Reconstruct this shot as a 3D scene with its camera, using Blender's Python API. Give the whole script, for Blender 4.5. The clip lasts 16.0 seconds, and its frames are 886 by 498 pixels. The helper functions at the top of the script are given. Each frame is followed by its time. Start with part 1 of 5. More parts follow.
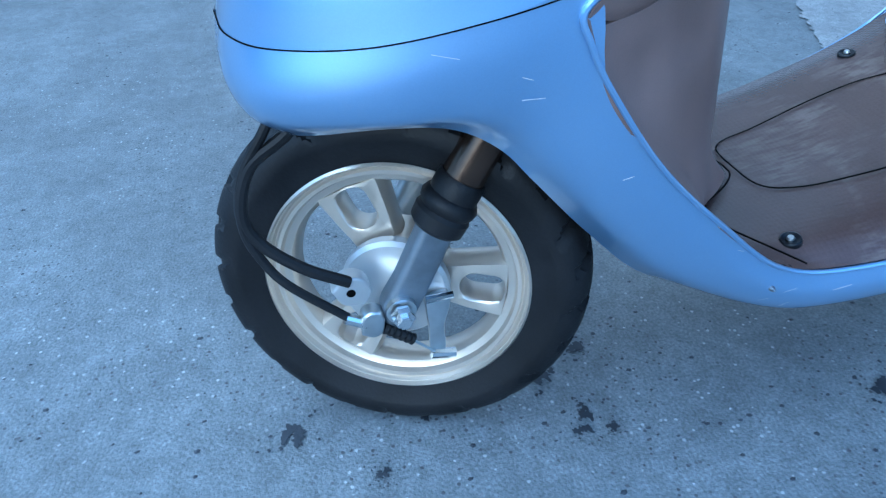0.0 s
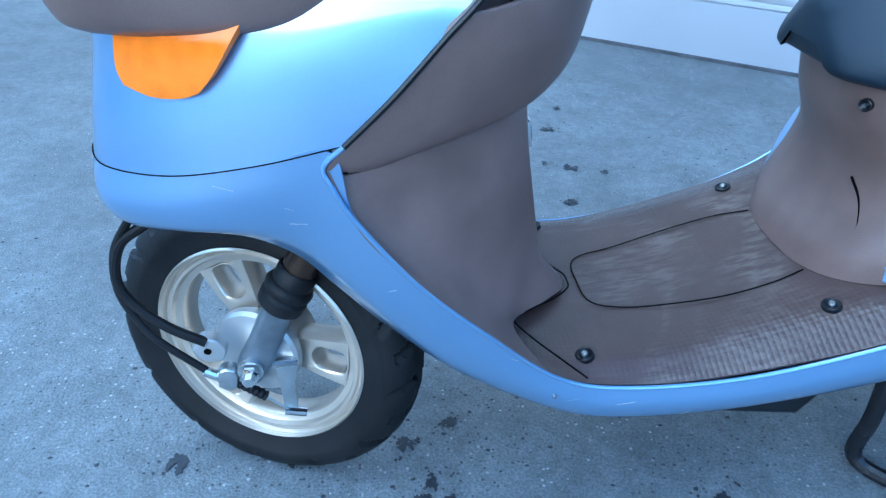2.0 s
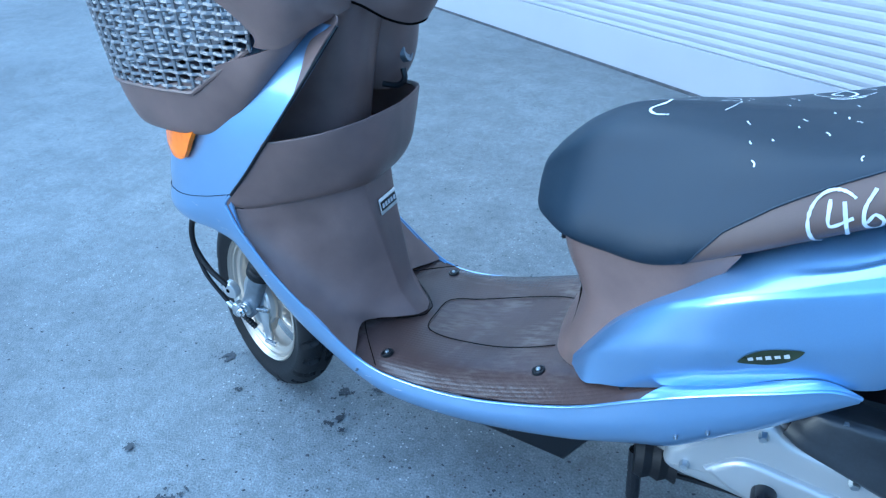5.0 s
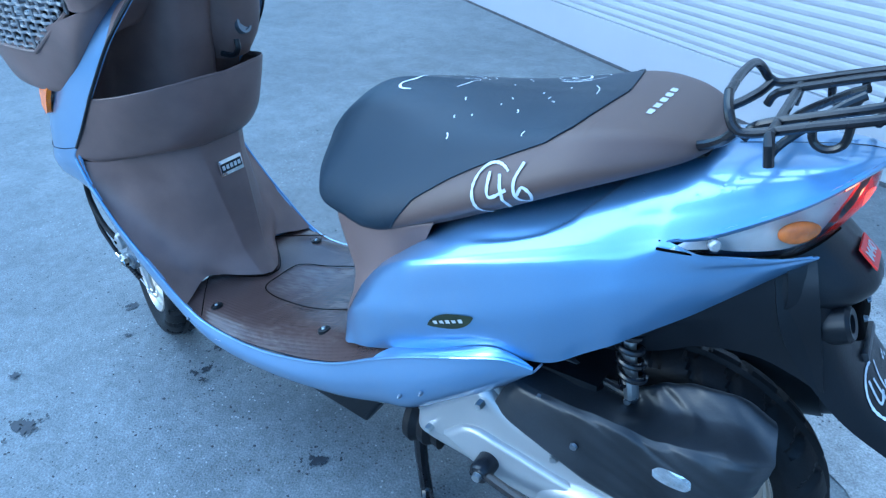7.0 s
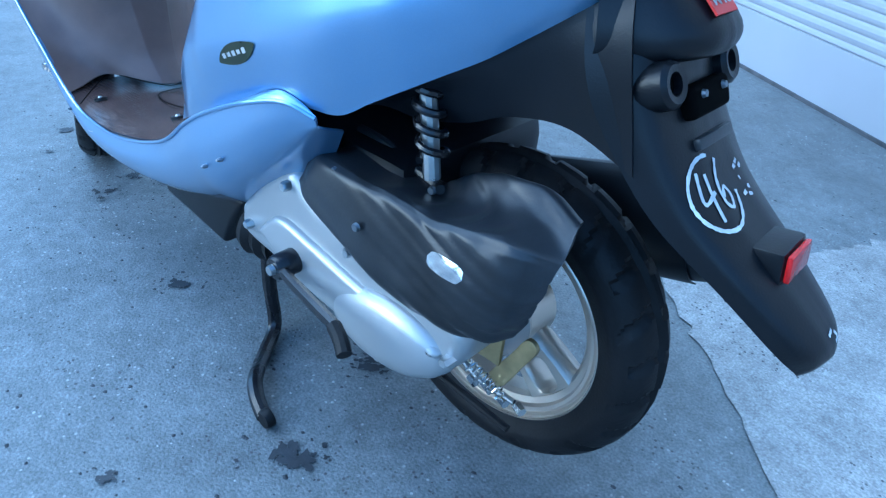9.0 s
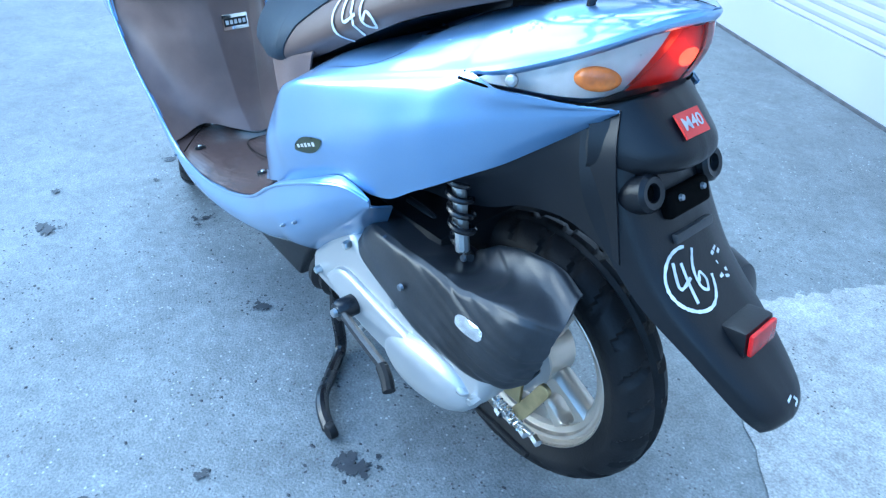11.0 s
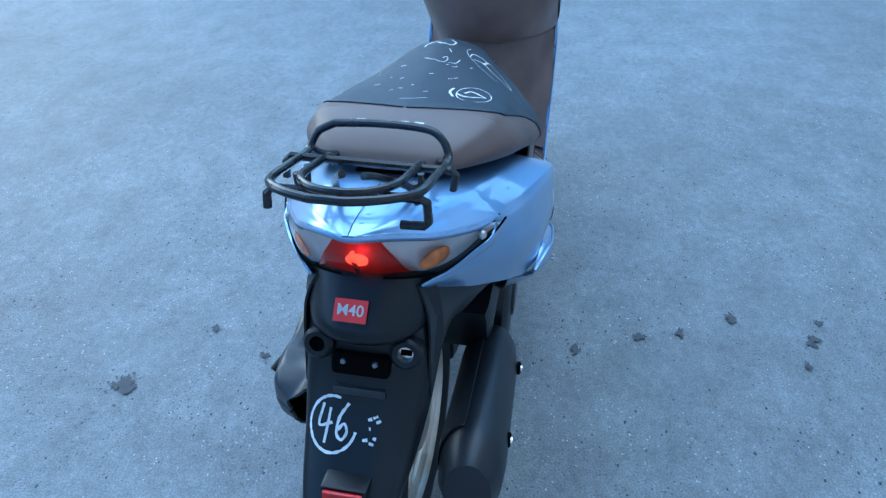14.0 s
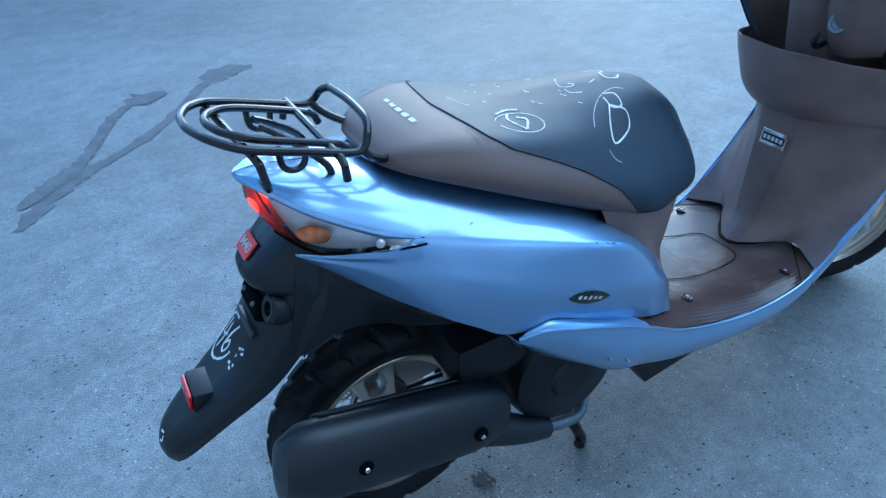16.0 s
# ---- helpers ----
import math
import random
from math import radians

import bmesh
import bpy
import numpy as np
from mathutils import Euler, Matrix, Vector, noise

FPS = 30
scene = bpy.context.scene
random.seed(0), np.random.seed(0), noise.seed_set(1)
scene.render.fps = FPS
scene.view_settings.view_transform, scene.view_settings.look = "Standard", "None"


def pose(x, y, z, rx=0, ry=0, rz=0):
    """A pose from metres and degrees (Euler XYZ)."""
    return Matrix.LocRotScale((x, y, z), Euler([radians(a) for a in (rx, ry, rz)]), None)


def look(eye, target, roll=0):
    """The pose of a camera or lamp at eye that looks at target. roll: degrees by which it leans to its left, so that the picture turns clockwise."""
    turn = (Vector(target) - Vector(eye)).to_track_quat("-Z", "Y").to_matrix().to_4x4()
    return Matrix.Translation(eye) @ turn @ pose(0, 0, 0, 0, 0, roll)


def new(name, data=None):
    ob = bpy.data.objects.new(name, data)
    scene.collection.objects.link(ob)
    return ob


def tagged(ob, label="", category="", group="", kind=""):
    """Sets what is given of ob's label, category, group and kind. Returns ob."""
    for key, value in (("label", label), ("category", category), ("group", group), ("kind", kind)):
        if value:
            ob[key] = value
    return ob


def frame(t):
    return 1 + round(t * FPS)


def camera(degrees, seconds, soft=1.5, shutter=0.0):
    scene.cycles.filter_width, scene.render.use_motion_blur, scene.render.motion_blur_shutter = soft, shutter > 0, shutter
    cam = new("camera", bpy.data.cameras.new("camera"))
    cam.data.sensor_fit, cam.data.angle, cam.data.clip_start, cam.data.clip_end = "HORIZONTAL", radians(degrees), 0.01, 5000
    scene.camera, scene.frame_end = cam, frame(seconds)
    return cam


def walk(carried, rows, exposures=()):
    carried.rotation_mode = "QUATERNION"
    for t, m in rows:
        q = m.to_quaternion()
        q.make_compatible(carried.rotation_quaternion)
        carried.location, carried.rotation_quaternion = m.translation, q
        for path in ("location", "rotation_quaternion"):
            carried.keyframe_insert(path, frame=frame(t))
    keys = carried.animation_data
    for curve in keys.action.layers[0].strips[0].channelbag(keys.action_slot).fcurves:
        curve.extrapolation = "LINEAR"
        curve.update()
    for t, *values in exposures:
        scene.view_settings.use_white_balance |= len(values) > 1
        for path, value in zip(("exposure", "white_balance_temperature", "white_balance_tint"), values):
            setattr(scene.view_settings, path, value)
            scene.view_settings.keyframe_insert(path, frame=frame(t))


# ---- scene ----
cam = camera(66.8, 16.0, soft=1.3)
PATH = [
    (0, (-0.0850, -0.5473, 0.6499), (0.3225, 0.9328, -0.5354), 0.5),
    (0.5, (-0.0947, -0.5379, 0.6247), (0.3249, 0.9342, -0.5674), 2.2),
    (1, (-0.0748, -0.5508, 0.6441), (0.2968, 0.9381, -0.5422), 0.7),
    (1.5, (0.0291, -0.5993, 0.6994), (0.3550, 0.9268, -0.4530), 0.6),
    (2, (0.1486, -0.6616, 0.7634), (0.3507, 0.9379, -0.3152), 2.5),
    (2.5, (0.2640, -0.7489, 0.8352), (0.4857, 0.8288, -0.2716), -0.4),
    (3, (0.4177, -0.8675, 0.9079), (0.5490, 0.7853, -0.0999), 2.5),
    (3.5, (0.5501, -0.9100, 0.9632), (0.5536, 0.6983, -0.1222), 3.6),
    (3.7, (0.6117, -0.8992, 0.9671), (0.4516, 0.7143, -0.0989), 3.0),
    (5.8, (1.0065, -0.8613, 1.0292), (0.1995, 0.5905, 0.0272), -2.5),
    (6, (1.0529, -0.8228, 1.0272), (0.2421, 0.6339, 0.0359), -1.9),
    (6.5, (1.1757, -0.7420, 1.0156), (0.2842, 0.6875, 0.0534), -0.4),
    (7, (1.2735, -0.7301, 0.9923), (0.3597, 0.6410, -0.0320), -1.1),
    (7.5, (1.3887, -0.7285, 0.9690), (0.4451, 0.6470, -0.0204), 0.4),
    (8, (1.4788, -0.7076, 0.9128), (0.5475, 0.6288, -0.1416), 1.9),
    (8.5, (1.5122, -0.6120, 0.7983), (0.5346, 0.6859, -0.2619), 3.6),
    (8.7, (1.5180, -0.5724, 0.7275), (0.5121, 0.7044, -0.3308), 5.1),
    (11, (1.6058, -0.5935, 0.8783), (0.7591, 0.1898, 0.0847), 2.8),
    (11.5, (1.6597, -0.5391, 1.0068), (0.7456, 0.1487, 0.1998), 1.6),
    (12, (1.7302, -0.4393, 1.0831), (0.7190, 0.1022, 0.2805), -2.4),
    (12.5, (1.7460, -0.2850, 1.1094), (0.7143, 0.0749, 0.2342), -2.0),
    (13, (1.7803, -0.1106, 1.1065), (0.7452, 0.0552, 0.1786), -0.3),
    (13.5, (1.8519, 0.0740, 1.1486), (0.8051, -0.0026, 0.2222), -1.4),
    (14, (1.8383, 0.2190, 1.1685), (0.7830, -0.0110, 0.2777), -2.1),
    (14.5, (1.7308, 0.3474, 1.1850), (0.7144, -0.0233, 0.2964), 2.8),
    (15, (1.6321, 0.4846, 1.1760), (0.7430, -0.1341, 0.2891), -2.2),
    (15.5, (1.5239, 0.6841, 1.1724), (0.8853, -0.1914, 0.2861), -4.5),
    (15.8, (1.4551, 0.7343, 1.1541), (0.9115, -0.2327, 0.3001), -6.2),
    (16, (1.4124, 0.7402, 1.0919), (0.9016, -0.2824, 0.2836), -4.7),
]
walk(cam, [(t, look(eye, target, roll)) for t, eye, target, roll in PATH],
     [(t, e, k, -5) for t, e, k in ((0.0, 1.66, 4320), (3.0, 1.82, 4370), (6.0, 1.80, 4350), (7.5, 1.66, 4200), (8.7, 1.68, 4200), (9.5, 1.95, 4400), (11.0, 2.31, 4620), (11.6, 1.90, 4550), (12.3, 1.45, 4300), (13.0, 1.10, 4220), (14.0, 1.42, 4480), (14.5, 1.42, 4500), (15.0, 1.25, 4330), (15.5, 1.25, 4280), (16.0, 1.40, 4420))])

# ---- light: open sky, the yard lies in shade ----
world = bpy.data.worlds.new("world")
scene.world = world
world.use_nodes = True
wn = world.node_tree
sky = wn.nodes.new("ShaderNodeTexSky")
sky.sky_type = "NISHITA"
sky.sun_disc = False
sky.sun_elevation = radians(24)
sky.sun_rotation = radians(215)
wn.links.new(sky.outputs[0], wn.nodes["Background"].inputs[0])
wn.nodes["Background"].inputs[1].default_value = 0.15
sun = new("sun", bpy.data.lights.new("sun", "SUN"))
sun.data.energy = 0.9
sun.data.angle = radians(60)
sun.data.color = (1.0, 0.98, 0.95)
sun.matrix_world = look((-2.5, 0.4, 4.8), (0, 0, 0))

# ---- materials ----


def material(name, colour, rough=0.5, metal=0.0, vary=0.12, scale=8.0, bump=0.0, bump_scale=300.0, coat=0.0, fine=0.0, tint=None, **more):
    """A surface with a broad and a fine variation of its colour and roughness, and a fine relief."""
    m = bpy.data.materials.new(name)
    m.use_nodes = True
    t, p = m.node_tree, m.node_tree.nodes["Principled BSDF"]
    where = t.nodes.new("ShaderNodeTexCoord")
    broad = t.nodes.new("ShaderNodeTexNoise")
    broad.inputs["Scale"].default_value = scale
    broad.inputs["Detail"].default_value = 5
    t.links.new(where.outputs["Object"], broad.inputs["Vector"])
    mix = t.nodes.new("ShaderNodeMix")
    mix.data_type = "RGBA"
    low = tint or tuple(c * (1 - vary) for c in colour)
    high = tuple(min(1, c * (1 + vary)) for c in colour)
    mix.inputs["A"].default_value = (*low, 1)
    mix.inputs["B"].default_value = (*high, 1)
    ramp = t.nodes.new("ShaderNodeMapRange")
    ramp.inputs["From Min"].default_value = 0.3
    ramp.inputs["From Max"].default_value = 0.7
    t.links.new(broad.outputs["Fac"], ramp.inputs["Value"])
    t.links.new(ramp.outputs["Result"], mix.inputs["Factor"])
    out = mix.outputs["Result"]
    grain = t.nodes.new("ShaderNodeTexNoise")
    grain.inputs["Scale"].default_value = bump_scale
    grain.inputs["Detail"].default_value = 3
    t.links.new(where.outputs["Object"], grain.inputs["Vector"])
    if fine:
        mul = t.nodes.new("ShaderNodeMix")
        mul.data_type = "RGBA"
        mul.blend_type = "MULTIPLY"
        mul.inputs["Factor"].default_value = 1.0
        r2 = t.nodes.new("ShaderNodeMapRange")
        r2.inputs["To Min"].default_value = 1 - fine
        r2.inputs["To Max"].default_value = 1 + fine
        t.links.new(grain.outputs["Fac"], r2.inputs["Value"])
        t.links.new(out, mul.inputs["A"])
        t.links.new(r2.outputs["Result"], mul.inputs["B"])
        out = mul.outputs["Result"]
    t.links.new(out, p.inputs["Base Color"])
    r3 = t.nodes.new("ShaderNodeMapRange")
    r3.inputs["To Min"].default_value = max(0.02, rough - 0.1)
    r3.inputs["To Max"].default_value = min(1, rough + 0.1)
    t.links.new(broad.outputs["Fac"], r3.inputs["Value"])
    t.links.new(r3.outputs["Result"], p.inputs["Roughness"])
    p.inputs["Metallic"].default_value = metal
    if coat:
        p.inputs["Coat Weight"].default_value = coat
        p.inputs["Coat Roughness"].default_value = 0.08
    if bump:
        b = t.nodes.new("ShaderNodeBump")
        b.inputs["Strength"].default_value = bump
        b.inputs["Distance"].default_value = 0.001
        t.links.new(grain.outputs["Fac"], b.inputs["Height"])
        t.links.new(b.outputs["Normal"], p.inputs["Normal"])
    for key, value in more.items():
        p.inputs[key].default_value = value
    return m


BLUE = material("blue_paint", (0.255, 0.395, 0.65), 0.36, 0.72, 0.04, 4, 0.05, 900, coat=1.0, fine=0.06, **{"Coat IOR": 1.80})
BROWN = material("brown_plastic", (0.165, 0.113, 0.098), 0.40, 0, 0.22, 11, 0.25, 700, fine=0.12)


def scuffed(name, colour, pale, rough):
    """Moulded floor plastic with rows of small studs, scuffed pale in patches."""
    m = material(name, colour, rough, 0, .16, 9, 0, 500, fine=.15)
    t, p = m.node_tree, m.node_tree.nodes["Principled BSDF"]
    where = t.nodes.new("ShaderNodeTexCoord").outputs["Object"]
    old = p.inputs["Base Color"].links[0].from_socket
    wide = t.nodes.new("ShaderNodeTexNoise")
    wide.inputs["Scale"].default_value, wide.inputs["Detail"].default_value, wide.inputs["Distortion"].default_value = 7, 9, .6
    thin = t.nodes.new("ShaderNodeTexNoise")
    thin.inputs["Scale"].default_value, thin.inputs["Detail"].default_value = 90, 4
    stretch = t.nodes.new("ShaderNodeMapping")
    stretch.inputs["Scale"].default_value = (.35, 1.6, 1)
    t.links.new(where, stretch.inputs["Vector"])
    t.links.new(where, wide.inputs["Vector"])
    t.links.new(stretch.outputs[0], thin.inputs["Vector"])
    a = t.nodes.new("ShaderNodeMapRange")
    a.inputs["From Min"].default_value, a.inputs["From Max"].default_value, a.inputs["To Max"].default_value = .50, .66, .34
    t.links.new(wide.outputs["Fac"], a.inputs["Value"])
    b = t.nodes.new("ShaderNodeMapRange")
    b.inputs["From Min"].default_value, b.inputs["From Max"].default_value = .38, .62
    t.links.new(thin.outputs["Fac"], b.inputs["Value"])
    f = t.nodes.new("ShaderNodeMath")
    f.operation = "MULTIPLY"
    t.links.new(a.outputs["Result"], f.inputs[0])
    t.links.new(b.outputs["Result"], f.inputs[1])
    mix = t.nodes.new("ShaderNodeMix")
    mix.data_type = "RGBA"
    mix.inputs["B"].default_value = (*pale, 1)
    t.links.new(f.outputs[0], mix.inputs["Factor"])
    t.links.new(old, mix.inputs["A"])
    t.links.new(mix.outputs["Result"], p.inputs["Base Color"])
    studs = t.nodes.new("ShaderNodeTexVoronoi")
    studs.inputs["Scale"].default_value, studs.inputs["Randomness"].default_value = 160, 0
    t.links.new(where, studs.inputs["Vector"])
    bump = t.nodes.new("ShaderNodeBump")
    bump.invert = True
    bump.inputs["Strength"].default_value, bump.inputs["Distance"].default_value = .5, .0012
    t.links.new(studs.outputs["Distance"], bump.inputs["Height"])
    t.links.new(bump.outputs["Normal"], p.inputs["Normal"])
    return m


FLOORING = scuffed("scuffed_floor", (0.070, 0.046, 0.040), (0.22, 0.185, 0.165), 0.24)
VINYL = material("seat_vinyl", (0.010, 0.019, 0.033), 0.48, 0, 0.15, 6, 0.3, 1200, fine=0.1, **{"Specular IOR Level": 0.42})
BROWNVINYL = material("seat_brown_vinyl", (0.105, 0.070, 0.058), 0.48, 0, 0.1, 6, 0.3, 1200, fine=0.1)
BLACK = material("black_plastic", (0.0055, 0.0065, 0.009), 0.36, 0, 0.4, 7, 0.2, 500, **{"Specular IOR Level": 0.33})
GREYBOX = material("worn_dark_plastic", (0.020, 0.022, 0.026), 0.36, 0, 0.5, 9, 0.15, 260, fine=0.25, **{"Specular IOR Level": 0.45})
RUBBER = material("rubber", (0.009, 0.009, 0.010), 0.52, 0, 0.5, 12, 0.4, 260, fine=0.3, **{"Specular IOR Level": 0.22})
SILVER = material("silver_paint", (0.46, 0.46, 0.455), 0.36, 0.5, 0.06, 6, 0.08, 400)
SATIN = material("satin_black_steel", (0.009, 0.011, 0.015), 0.40, 0, 0.3, 7, 0.15, 300, **{"Specular IOR Level": 0.42})
RIM = material("gold_silver_rim", (0.62, 0.55, 0.46), 0.34, 0.80, 0.1, 10, 0.1, 400)
STEEL = material("zinc_steel", (0.55, 0.57, 0.58), 0.3, 0.95, 0.2, 30, 0.1, 300)
DARKZINC = material("dull_zinc", (0.20, 0.22, 0.25), 0.42, 0.75, 0.25, 30, 0.2, 300)
WALLPAINT = material("unseen_wall_grey", (0.24, 0.23, 0.22), 0.8, 0, 0.15, 1.5, 0.3, 60, fine=0.1)
CHROME = material("chrome", (0.75, 0.75, 0.74), 0.12, 1.0, 0.08, 20)
TUBE = material("black_tube", (0.008, 0.008, 0.010), 0.26, 0, 0.2, 20, 0.05, 300)
AMBER = material("amber_lens", (0.92, 0.22, 0.006), 0.10, 0, 0.12, 60, 0.3, 120, **{"Specular IOR Level": 0.35})
RED = material("red_lens", (0.90, 0.030, 0.018), 0.16, 0, 0.2, 40, 0.4, 140, **{"Transmission Weight": 0.75, "IOR": 1.3})
TAILGLOW = material("lit_bulb", (1.0, 0.55, 0.25), 0.4, **{"Emission Color": (1.0, 0.20, 0.07, 1), "Emission Strength": 1.6})
CLEAR = material("clear_lens", (0.34, 0.34, 0.34), 0.1, 0.3, 0.2, 40, 0.3, 90, coat=0.6)
LENS = material("lens_glass", (0.93, 0.93, 0.93), 0.12, 0, 0.02, 40, 0.15, 90, **{"Transmission Weight": 1.0, "IOR": 1.3})
BOWL = material("silvered_bowl", (0.72, 0.71, 0.70), 0.32, 0.35, 0.15, 30, 0.3, 120)
BULB = material("amber_bulb", (0.55, 0.17, 0.03), 0.15, 0, 0.5, 60, tint=(0.30, 0.10, 0.03))
CHALK = material("white_chalk", (0.62, 0.64, 0.66), 0.8, 0, 0.2, 60)
WHITE = material("white_print", (0.56, 0.56, 0.56), 0.5)
REDTAG = material("red_sticker", (0.60, 0.035, 0.03), 0.4, 0, 0.1, 20)
LEAF = material("badge_green", (0.035, 0.045, 0.022), 0.3, 0.2, 0.4, 30)
# near-black without gloss: shade in seams, holes and recesses put into the colour
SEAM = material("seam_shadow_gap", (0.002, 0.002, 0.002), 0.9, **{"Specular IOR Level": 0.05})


def stony(name, colour, pale, rough):
    """Worn asphalt: blotches, mottling, grain and single stones that show."""
    m = bpy.data.materials.new(name)
    m.use_nodes = True
    t, p = m.node_tree, m.node_tree.nodes["Principled BSDF"]
    where = t.nodes.new("ShaderNodeTexCoord").outputs["Object"]

    def noise_at(scale, detail, low, high, a=0.3, b=0.7):
        n = t.nodes.new("ShaderNodeTexNoise")
        n.inputs["Scale"].default_value, n.inputs["Detail"].default_value = scale, detail
        t.links.new(where, n.inputs["Vector"])
        r = t.nodes.new("ShaderNodeMapRange")
        for key, v in (("From Min", a), ("From Max", b), ("To Min", low), ("To Max", high)):
            r.inputs[key].default_value = v
        t.links.new(n.outputs["Fac"], r.inputs["Value"])
        return r.outputs["Result"]

    def times(a, b):
        n = t.nodes.new("ShaderNodeMath")
        n.operation = "MULTIPLY"
        t.links.new(a, n.inputs[0])
        t.links.new(b, n.inputs[1])
        return n.outputs[0]

    tone = times(times(noise_at(0.9, 7, .74, 1.20), noise_at(9, 7, .80, 1.14)), times(noise_at(42, 6, .82, 1.16), noise_at(240, 2, .80, 1.20, .34, .66)))
    base = t.nodes.new("ShaderNodeVectorMath")
    base.operation = "SCALE"
    base.inputs[0].default_value = colour
    t.links.new(tone, base.inputs["Scale"])
    cells = t.nodes.new("ShaderNodeTexVoronoi")
    cells.inputs["Scale"].default_value = 165
    t.links.new(where, cells.inputs["Vector"])
    pick = t.nodes.new("ShaderNodeSeparateColor")
    t.links.new(cells.outputs["Color"], pick.inputs[0])
    small = t.nodes.new("ShaderNodeTexVoronoi")
    small.inputs["Scale"].default_value = 310
    t.links.new(where, small.inputs["Vector"])
    split = t.nodes.new("ShaderNodeSeparateColor")
    t.links.new(small.outputs["Color"], split.inputs[0])
    grade = t.nodes.new("ShaderNodeMapRange")
    for key, v in (("To Min", .86), ("To Max", 1.14)):
        grade.inputs[key].default_value = v
    t.links.new(split.outputs[2], grade.inputs["Value"])
    t.links.new(times(tone, grade.outputs["Result"]), base.inputs["Scale"])
    far = t.nodes.new("ShaderNodeMapRange")
    for key, v in (("From Min", .30), ("From Max", .42), ("To Min", 1), ("To Max", 0)):
        far.inputs[key].default_value = v
    t.links.new(cells.outputs["Distance"], far.inputs["Value"])
    rare = t.nodes.new("ShaderNodeMath")
    rare.operation = "GREATER_THAN"
    rare.inputs[1].default_value = .95
    t.links.new(pick.outputs[0], rare.inputs[0])
    stone = times(times(rare.outputs[0], far.outputs["Result"]), noise_at(3.5, 3, .0, 1.0, .40, .60))
    dark = t.nodes.new("ShaderNodeMath")
    dark.operation = "LESS_THAN"
    dark.inputs[1].default_value = .13
    t.links.new(pick.outputs[1], dark.inputs[0])
    pit = times(times(dark.outputs[0], far.outputs["Result"]), noise_at(5, 3, .0, 1.0, .42, .60))
    mix = t.nodes.new("ShaderNodeMix")
    mix.data_type = "RGBA"
    mix.inputs["B"].default_value = (*pale, 1)
    t.links.new(stone, mix.inputs["Factor"])
    t.links.new(base.outputs[0], mix.inputs["A"])
    mix2 = t.nodes.new("ShaderNodeMix")
    mix2.data_type = "RGBA"
    mix2.inputs["B"].default_value = (.05, .05, .055, 1)
    t.links.new(pit, mix2.inputs["Factor"])
    t.links.new(mix.outputs["Result"], mix2.inputs["A"])
    t.links.new(mix2.outputs["Result"], p.inputs["Base Color"])
    p.inputs["Roughness"].default_value = rough
    b = t.nodes.new("ShaderNodeBump")
    b.inputs["Strength"].default_value, b.inputs["Distance"].default_value = .6, .0016
    t.links.new(noise_at(230, 6, 0, 1, .25, .75), b.inputs["Height"])
    t.links.new(b.outputs["Normal"], p.inputs["Normal"])
    return m


ASPHALT = stony("asphalt", (0.150, 0.162, 0.168), (0.36, 0.37, 0.37), 0.50)
CONCRETE = stony("concrete", (0.285, 0.285, 0.28), (0.40, 0.40, 0.40), 0.7)
STAIN = material("oil_stain", (0.022, 0.025, 0.032), 0.55, 0, 0.4, 30, 0.4, 200)
DAMP = material("damp_stain", (0.085, 0.09, 0.10), 0.7, 0, 0.3, 14, 0.4, 200, fine=0.3)
SHUTTER = material("white_steel", (0.36, 0.365, 0.39), 0.5, 0, 0.05, 2, 0.05, 80)

# ---- building blocks ----


def part(name, bm, mat, parent=None, label="", smooth=True, angle=0.6):
    """One mesh object under a thing or a part."""
    bmesh.ops.recalc_face_normals(bm, faces=bm.faces)
    me = bpy.data.meshes.new(name)
    bm.edges.index_update()
    rims = [e.index for e in bm.edges if e.is_boundary]
    bm.to_mesh(me)
    bm.free()
    for m in (mat if isinstance(mat, (list, tuple)) else [mat]):
        me.materials.append(m)
    if smooth:
        me.shade_smooth()
        me.set_sharp_from_angle(angle=angle)
        for i in rims:
            me.edges[i].use_edge_sharp = True
    ob = new(name, me)
    ob.parent = parent
    if label:
        tagged(ob, label)
    return ob


def curve(points, n):
    """n places along a smooth line through the points."""
    p = [Vector(a) for a in points]
    if len(p) == 2:
        return [p[0].lerp(p[1], i / (n - 1)) for i in range(n)]
    p = [2 * p[0] - p[1], *p, 2 * p[-1] - p[-2]]
    k = len(p) - 3
    out = []
    for i in range(n):
        s = min(i / (n - 1) * k, k - 1e-9)
        j, f = int(s), s - int(s)
        a, b, c, d = p[j:j + 4]
        out.append(0.5 * (2 * b + (c - a) * f + (2 * a - 5 * b + 4 * c - d) * f * f + (3 * b - a - 3 * c + d) * f ** 3))
    return out


def mesh_grid(bm, rows, closed=False):
    v = [[bm.verts.new(p) for p in r] for r in rows]
    for a, b in zip(v, v[1:]):
        m = len(a)
        for i in range(m if closed else m - 1):
            j = (i + 1) % m
            try:
                bm.faces.new((a[i], a[j], b[j], b[i]))
            except ValueError:
                pass
    return v


def surface(rows, n, m, mirror=True):
    """A smooth skin through rows of points; mirror: joined to its image on the other side."""
    across = [curve(r, m) for r in rows]
    cols = [curve([r[j] for r in across], n) for j in range(m)]
    bm = bmesh.new()
    mesh_grid(bm, [[cols[j][i] for j in range(m)] for i in range(n)])
    if mirror:
        mirror_y(bm)
    bmesh.ops.remove_doubles(bm, verts=bm.verts, dist=0.0006)
    return bm


